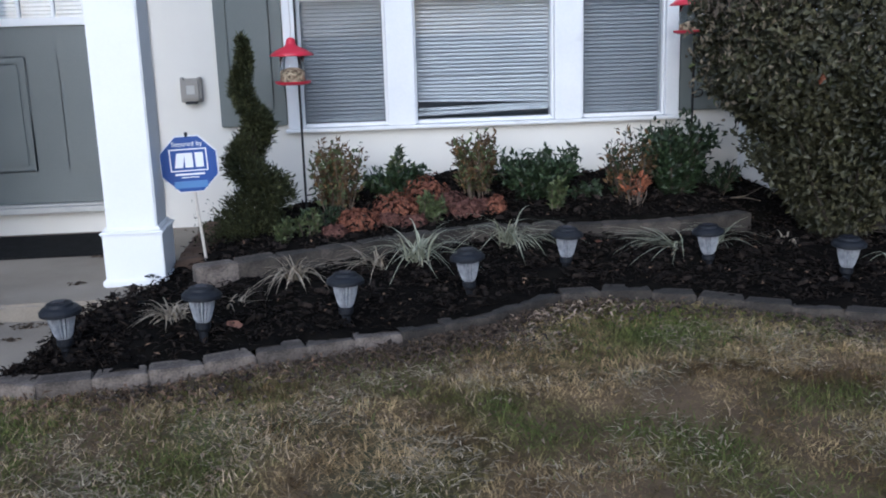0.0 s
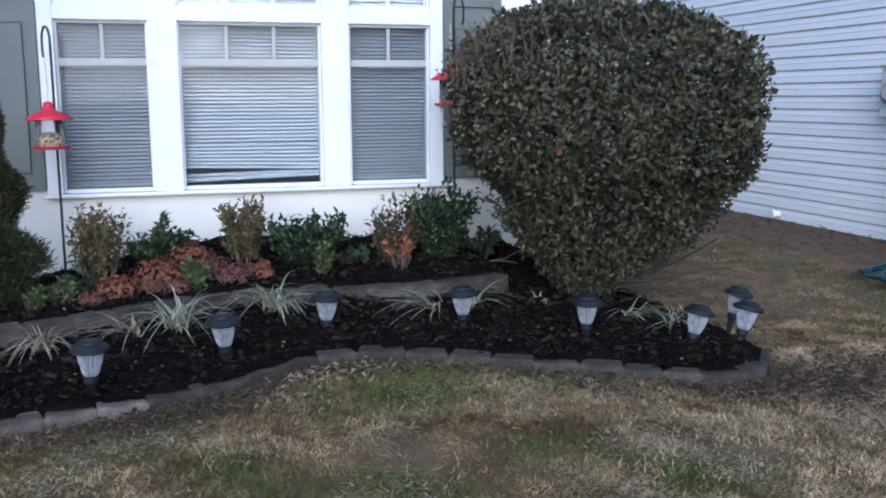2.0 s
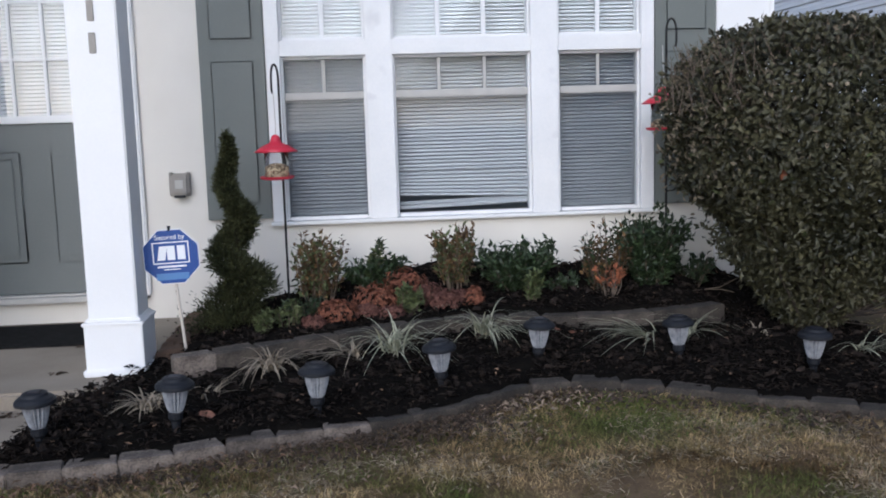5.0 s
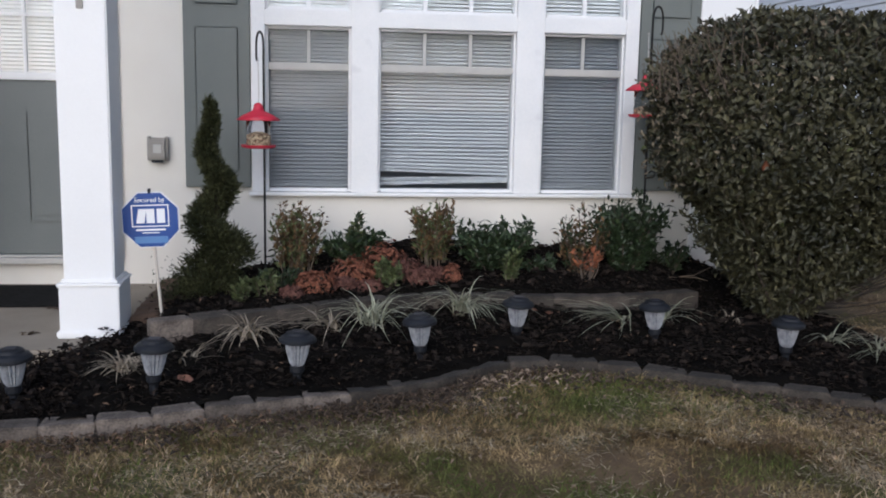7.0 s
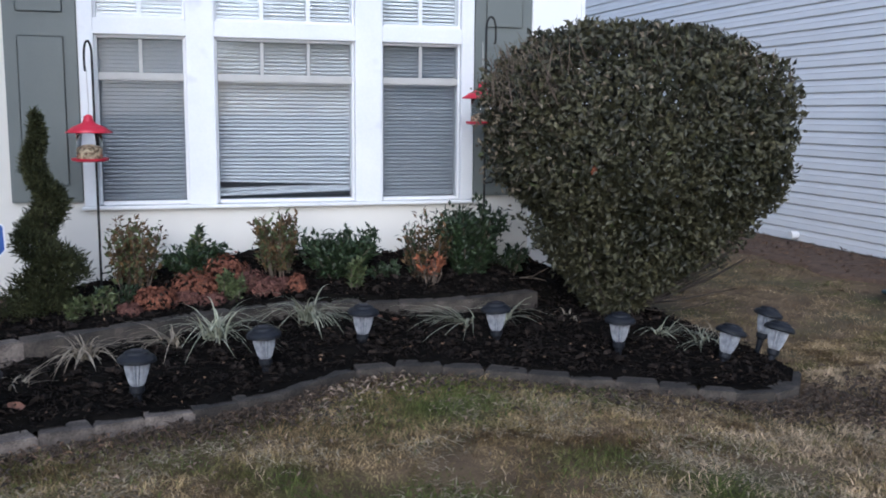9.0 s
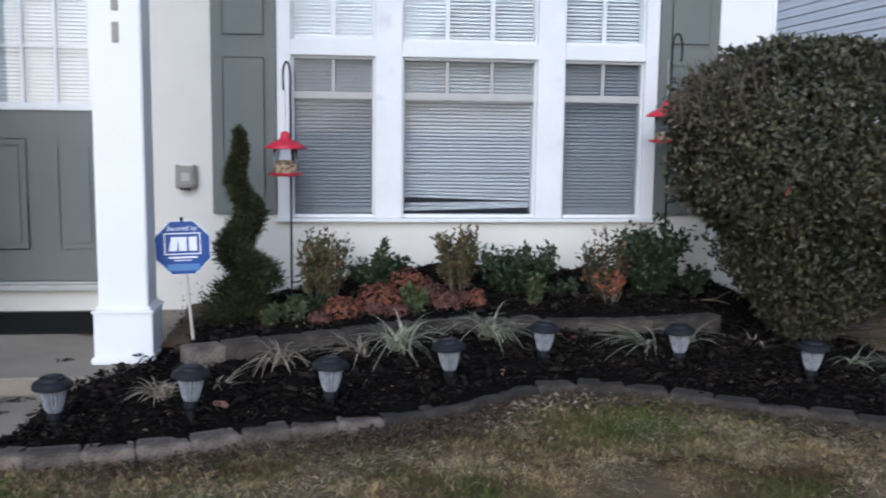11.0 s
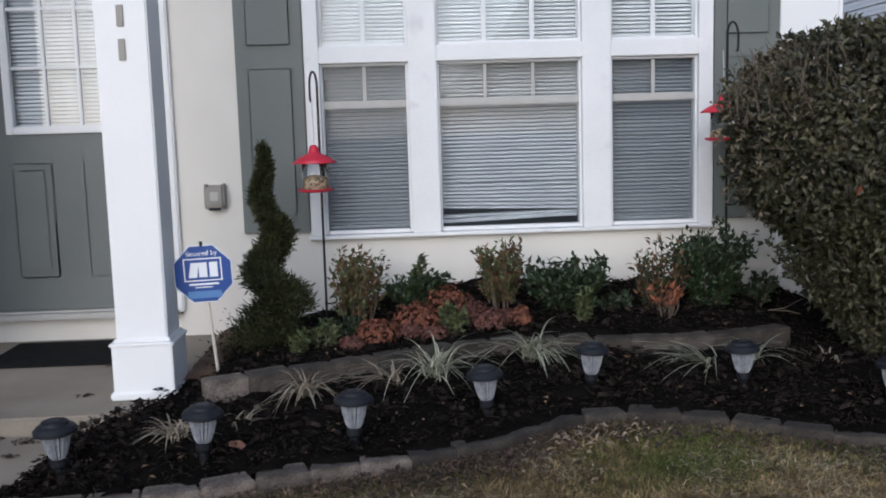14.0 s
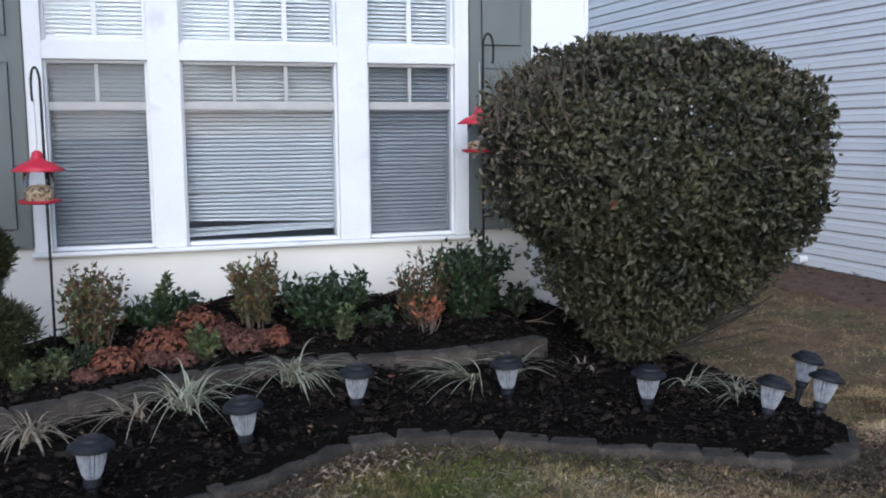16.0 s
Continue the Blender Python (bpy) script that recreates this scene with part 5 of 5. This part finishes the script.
# ---- lawn ----
def lawn_grass():
    n = 560000
    x = RNG.uniform(-2.2, 4.4, n)
    y = RNG.uniform(-3.7, -1.25, n)
    x = np.where((x < -1.8) | (x > 4.0), x + RNG.normal(0, 0.5, n), x)
    y = np.where(y < -3.35, y - np.abs(RNG.normal(0, 0.6, n)), y)
    far = RNG.random(n) < 0.27
    y = np.where(far, RNG.uniform(-2.2, 3.5, n), y)
    x = np.where(far, RNG.uniform(3.0, 5.2, n), x)
    wide = RNG.random(n) < 0.22
    x = np.where(wide, RNG.uniform(-5.0, 5.0, n), x)
    y = np.where(wide, -1.3 - 5.2 * RNG.random(n) ** 1.6, y)
    patch = np.array([noise.noise(Vector((a * 1.7, b * 1.7, 5))) for a, b in zip(x, y)])
    tall = np.array([noise.noise(Vector((a * 4, b * 4, 9))) for a, b in zip(x, y)])
    bed_here = (x > -1.0) & (x < 3.02) & (y > ramp(x, FX, FY) - 0.0)
    bed_here &= (x < 2.35) | (y < bed_back(x) + 0.02)
    bed_here |= (x > 2.6) & (x < 3.02) & (y > -2.16) & (y < -1.6)
    walk_edge = ramp(x, [-4.2, -1.9, -1.21, -0.98, -0.8], [-3.75, -2.8, -2.36, -2.15, -2.1])
    paved = (x < -0.85) & (y > walk_edge + 0.025)
    bare = (x > 4.75 + 0.25 * np.sin(3 * y)) & (RNG.random(n) < 0.85)
    inside = (y > -0.02) & (x < 2.75)
    ok = ~(bed_here | paved | bare | inside) & (RNG.random(n) < 0.92 + patch)
    x, y, tall = x[ok], y[ok], tall[ok]
    n = len(x)
    lie = np.array([noise.noise(Vector((p * 6, q * 6, 13))) for p, q in zip(x, y)])
    a = 9 * lie + RNG.normal(0, 1.6, n)
    way = np.stack([np.cos(a), np.sin(a), RNG.uniform(0.1, 1.0, n)], 1)
    base = np.stack([x, y, lawn_z(x, y) + 0.002], 1)
    long = RNG.uniform(0.012, 0.04, n) * (1 + 0.8 * tall) * np.where(y > -1.75 - 0.1 * lie, np.where(x > 2.6, 0.6, 1.0), 1.0)
    tan = RNG.random(n) < np.where((y > -1.72) & (x > 2.9), 0.25, 1.0) * 0.9 * np.clip((x - 1.9 + 1.2 * lie - 0.25 * (y + 2.2)) / 0.9, 0, 1) + 0.35 * np.clip((0.5 - x + lie) / 1.0, 0, 1)
    k = int((~tan).sum())
    data = blade_mesh("lawn_grass", base[~tan], way[~tan], long[~tan], RNG.uniform(0.0022, 0.0042, k), RNG.uniform(-0.1, 0.3, k), 2)
    tagged(part_of("lawn_grass", data, M_BLADE), "short tan and green dormant lawn grass", "grass", "", "stuff")
    if tan.any():
        data = blade_mesh("tan_grass", base[tan], way[tan], long[tan], RNG.uniform(0.0022, 0.0042, int(tan.sum())), RNG.uniform(-0.1, 0.3, int(tan.sum())), 2)
        tagged(part_of("tan_grass", data, M_TANBLADE), "pale tan dormant lawn grass past the bed's end", "grass", "", "stuff")
    # green tufts
    tufts = RNG.uniform((-2.2, -3.8), (4.5, -1.9), (70, 2))
    tufts = tufts[(tufts[:, 1] < np.interp(tufts[:, 0], FX, FY) - 0.08)]
    extra = np.array([(-0.9, -2.3), (-1.1, -2.45), (1.3, -1.75), (1.45, -1.9), (1.2, -1.65), (1.55, -1.85), (-0.4, -3.3), (1.0, -1.85), (1.7, -2.05), (-1.3, -2.45), (-0.6, -2.35), (-0.75, -2.55), (-1.5, -2.7), (-1.15, -2.3), (-1.0, -2.6), (-0.2, -2.5)])
    tufts = np.r_[tufts, extra, extra, extra]
    pick = RNG.integers(0, len(tufts), 48000)
    p = tufts[pick] + RNG.normal(0, 0.13, (48000, 2))
    p = p[(p[:, 1] < np.interp(p[:, 0], FX, FY) - 0.015) & (RNG.random(len(p)) > 0.85 * np.clip((p[:, 0] - 2.0) / 0.6, 0, 1))]
    n = len(p)
    a = RNG.uniform(0, 2 * math.pi, n)
    way = np.stack([np.cos(a), np.sin(a), RNG.uniform(0.5, 1.6, n)], 1)
    data = blade_mesh("green_tufts", np.c_[p, lawn_z(p[:, 0], p[:, 1]) - 0.003], way, RNG.uniform(0.016, 0.04, n), RNG.uniform(0.0025, 0.004, n), RNG.uniform(0.0, 0.3, n), 2)
    tagged(part_of("green_tufts", data, M_GREENGRASS), "brighter green tufts of grass in the lawn", "grass", "", "stuff")
    # pale bleached straw lying on top
    n = 70000
    x, y = RNG.uniform(-2.2, 4.4, n), RNG.uniform(-3.8, -1.5, n)
    clump = np.array([noise.noise(Vector((p * 3.2, q * 3.2, 21))) for p, q in zip(x, y)])
    ok = (clump > RNG.uniform(-0.1, 0.45, n)) & (y < np.interp(x, FX, FY) - 0.05) & ~((x < -0.85) & (y > -2.4))
    x, y = x[ok], y[ok]
    n = len(x)
    a = RNG.uniform(0, 2 * math.pi, n)
    way = np.stack([np.cos(a), np.sin(a), RNG.uniform(0.05, 0.5, n)], 1)
    data = blade_mesh("straw_thatch", np.stack([x, y, lawn_z(x, y) + 0.012], 1), way, RNG.uniform(0.018, 0.05, n), RNG.uniform(0.0025, 0.004, n), RNG.uniform(0.0, 0.4, n), 2)
    tagged(part_of("straw_thatch", data, M_THATCH), "bleached straw-coloured dead grass lying on the lawn", "grass", "", "stuff")
    # fallen leaves and clippings
    n = 1500
    x = RNG.uniform(-2.2, 4.2, n)
    edge = np.interp(x, FX, FY)
    y = edge - 0.03 - np.abs(RNG.normal(0, 0.55, n))
    more = RNG.random(n) < 0.3
    x = np.where(more, RNG.normal(3.0, 0.4, n), x)
    y = np.where(more, RNG.normal(-2.27, 0.2, n), y)
    ok = ~((x < -0.85) & (y > -2.3)) & ~((x < 3.02) & (y > np.interp(x, FX, FY) - 0.02))
    x, y = x[ok], y[ok]
    n = len(x)
    way = np.stack([RNG.normal(size=n), RNG.normal(size=n), 0.25 * RNG.normal(size=n)], 1)
    data = leaf_mesh("fallen_leaves", np.stack([x, y, lawn_z(x, y) + 0.018], 1), way, ball(n) * 0.5 + (0, 0, 1), RNG.uniform(0.01, 0.03, n), RNG.uniform(0.004, 0.013, n), 0.45, 0.35)
    tagged(part_of("fallen_leaves", data, M_DRYLEAF), "dry brown fallen leaves on the lawn", "leaves", "", "stuff")
    # dark mulch crumbs and rotting leaves spilled along the kerb and round the bed's end
    n = 2600
    x = np.where(RNG.random(n) < 0.55, RNG.normal(3.0, 0.3, n), RNG.uniform(-0.6, 2.9, n))
    y = np.interp(x, FX, FY) - 0.02 - np.abs(RNG.normal(0, 0.12, n))
    y = np.where(x > 2.75, RNG.normal(-2.24, 0.16, n) + 0.35 * np.clip(x - 3.0, 0, 1), y)
    ok = ~((x < 3.03) & (y > np.interp(x, FX, FY) - 0.04))
    x, y = x[ok], y[ok]
    n = len(x)
    way = np.stack([RNG.normal(size=n), RNG.normal(size=n), 0.3 * RNG.normal(size=n)], 1)
    data = leaf_mesh("kerb_litter", np.stack([x, y, lawn_z(x, y) + RNG.uniform(0.014, 0.028, n)], 1), way, ball(n) * 0.5 + (0, 0, 1), RNG.uniform(0.015, 0.045, n), RNG.uniform(0.008, 0.022, n), 0.4, 0.2)
    tagged(part_of("kerb_litter", data, M_LITTER), "dark rotting leaves and mulch crumbs along the block edging", "leaves", "", "stuff")
    # drifts of curled pale leaves, of reddish leaves, and of dark rot along the kerb
    for name, mat, label, k, cx, sx, off, sy in (("pale_litter", M_PALELEAF, "pale curled dry leaves drifted against the block edging", 170, 0.98, 0.16, 0.2, 0.09),
                                                 ("red_litter", M_SCRAP, "reddish-brown fallen leaves along the block edging", 300, -0.4, 0.38, 0.1, 0.07),
                                                 ("dark_litter", M_LITTER, "dark rotting leaf litter in the lawn by the edging", 900, 0.6, 0.3, 0.12, 0.1)):
        x = RNG.normal(cx, sx, k)
        y = np.interp(x, FX, FY) - 0.03 - np.abs(RNG.normal(off * 0.6, sy, k))
        way = np.stack([RNG.normal(size=k), RNG.normal(size=k), 0.35 * RNG.normal(size=k)], 1)
        data = leaf_mesh(name, np.stack([x, y, lawn_z(x, y) + RNG.uniform(0.016, 0.034, k)], 1), way, ball(k) * 0.6 + (0, 0, 1), RNG.uniform(0.014, 0.045, k), RNG.uniform(0.004, 0.012, k), 0.5, 0.4)
        tagged(part_of(name, data, mat), label, "leaves", "", "stuff")
    # leaf bits on the mulch and the paving
    n = 460
    x = RNG.uniform(-0.8, 2.8, n)
    lo, hi = np.interp(x, FX, FY) + 0.1, bed_back(x) - 0.05
    y = lo + (hi - lo) * RNG.random(n)
    z = mulch_z(x, y) + 0.016
    way = np.stack([RNG.normal(size=n), RNG.normal(size=n), 0.3 * RNG.normal(size=n)], 1)
    data = leaf_mesh("mulch_leaves", np.stack([x, y, z], 1), way, ball(n) * 0.6 + (0, 0, 1), RNG.uniform(0.01, 0.03, n), RNG.uniform(0.005, 0.014, n), 0.3, 0.1)
    tagged(part_of("mulch_leaves", data, M_SCRAP), "dry leaf scraps on the black mulch", "leaves", "", "stuff")

    n = 2600
    y = RNG.uniform(-2.4, 5.5, n)
    x = 5.47 - np.abs(RNG.normal(0, 0.42, n))
    way = np.stack([RNG.normal(size=n), RNG.normal(size=n), 0.2 * RNG.normal(size=n)], 1)
    data = leaf_mesh("straw_scraps", np.stack([x, y, lawn_z(x, y) + 0.034], 1), way, ball(n) * 0.4 + (0, 0, 1), RNG.uniform(0.02, 0.07, n), RNG.uniform(0.004, 0.018, n), 0.3, 0.1)
    tagged(part_of("straw_scraps", data, M_SCRAP), "brown leaf and straw scraps along the siding", "leaves", "", "stuff")


def fallen_bits():
    for x, y, size, turn in ((-0.19, -1.83, 0.06, 0.4), (1.36, -0.98, 0.045, 2.0), (1.30, -0.92, 0.04, 1.0)):
        t = thing("fallen_leaf", "curled reddish-brown dead leaf on the mulch", "leaf", (x, y, bed(x, y) + 0.014), "fallen leaves on the mulch")
        bm = bmesh.new()
        rows = []
        for k in range(9):
            u = k / 8
            w = size * 0.45 * math.sin(math.pi * (0.08 + 0.9 * u)) ** 0.8
            rows.append([bm.verts.new((size * (u - 0.5), v * w, 0.35 * abs(v) * w + 0.25 * size * (u - 0.5) ** 2 * 4 * 0.4 + 0.003 * math.sin(9 * u + v))) for v in (-1, -0.5, 0, 0.5, 1)])
        for p, q in zip(rows, rows[1:]):
            for j in range(4):
                bm.faces.new((p[j], p[j + 1], q[j + 1], q[j]))
        part("leaf_blade", bm, M_DEADLEAF, t).rotation_euler = (0.3, 0.2, turn)
    t = thing("fallen_twig", "thin pale fallen twig lying across the mulch", "twig", (2.2, -0.5, bed(2.2, -0.5)))
    part("twig", tube(bmesh.new(), [(-0.25, -0.06, 0.02), (-0.1, 0.0, 0.04), (0.06, 0.01, 0.05), (0.2, 0.08, 0.09)], 0.004, 6, 0.5), M_PALETWIG, t)
    part("side_twig", tube(bmesh.new(), [(-0.02, 0.005, 0.045), (0.05, -0.05, 0.05), (0.1, -0.09, 0.04)], 0.0028, 5, 0.5), M_PALETWIG, t)


M_SCRAP = material("straw_scrap", (0.08, 0.045, 0.028), (0.18, 0.115, 0.07), 0.95, scale=12, fine=70, bump=0.1, island=0.6)
M_PALELEAF = material("pale_leaf", (0.2, 0.145, 0.1), (0.4, 0.32, 0.24), 0.85, scale=14, fine=60, bump=0.1, island=0.45)
M_DEADLEAF = material("dead_leaf", (0.16, 0.07, 0.045), (0.24, 0.12, 0.08), 0.85, scale=20, fine=120, bump=0.2)
fallen_bits()
M_THATCH = material("straw_thatch", (0.3, 0.24, 0.15), (0.5, 0.42, 0.29), 0.8, scale=9, fine=40, bump=0, island=0.5, translucent=0.12, spec=0.2)
M_TANBLADE = material("tan_blade", (0.23, 0.162, 0.088), (0.68, 0.52, 0.33), 0.85, scale=5.5, fine=17, bump=0, island=0.55, stain=(0.13, 0.125, 0.05), stain_scale=1.6, stain_at=0.62, span=(0.5, 0.95), translucent=0.15, spec=0.2)
M_GREENGRASS = material("green_grass", (0.08, 0.105, 0.024), (0.175, 0.2, 0.05), 0.7, scale=6, fine=40, bump=0, island=0.4, translucent=0.15, spec=0.2)
lawn_grass()
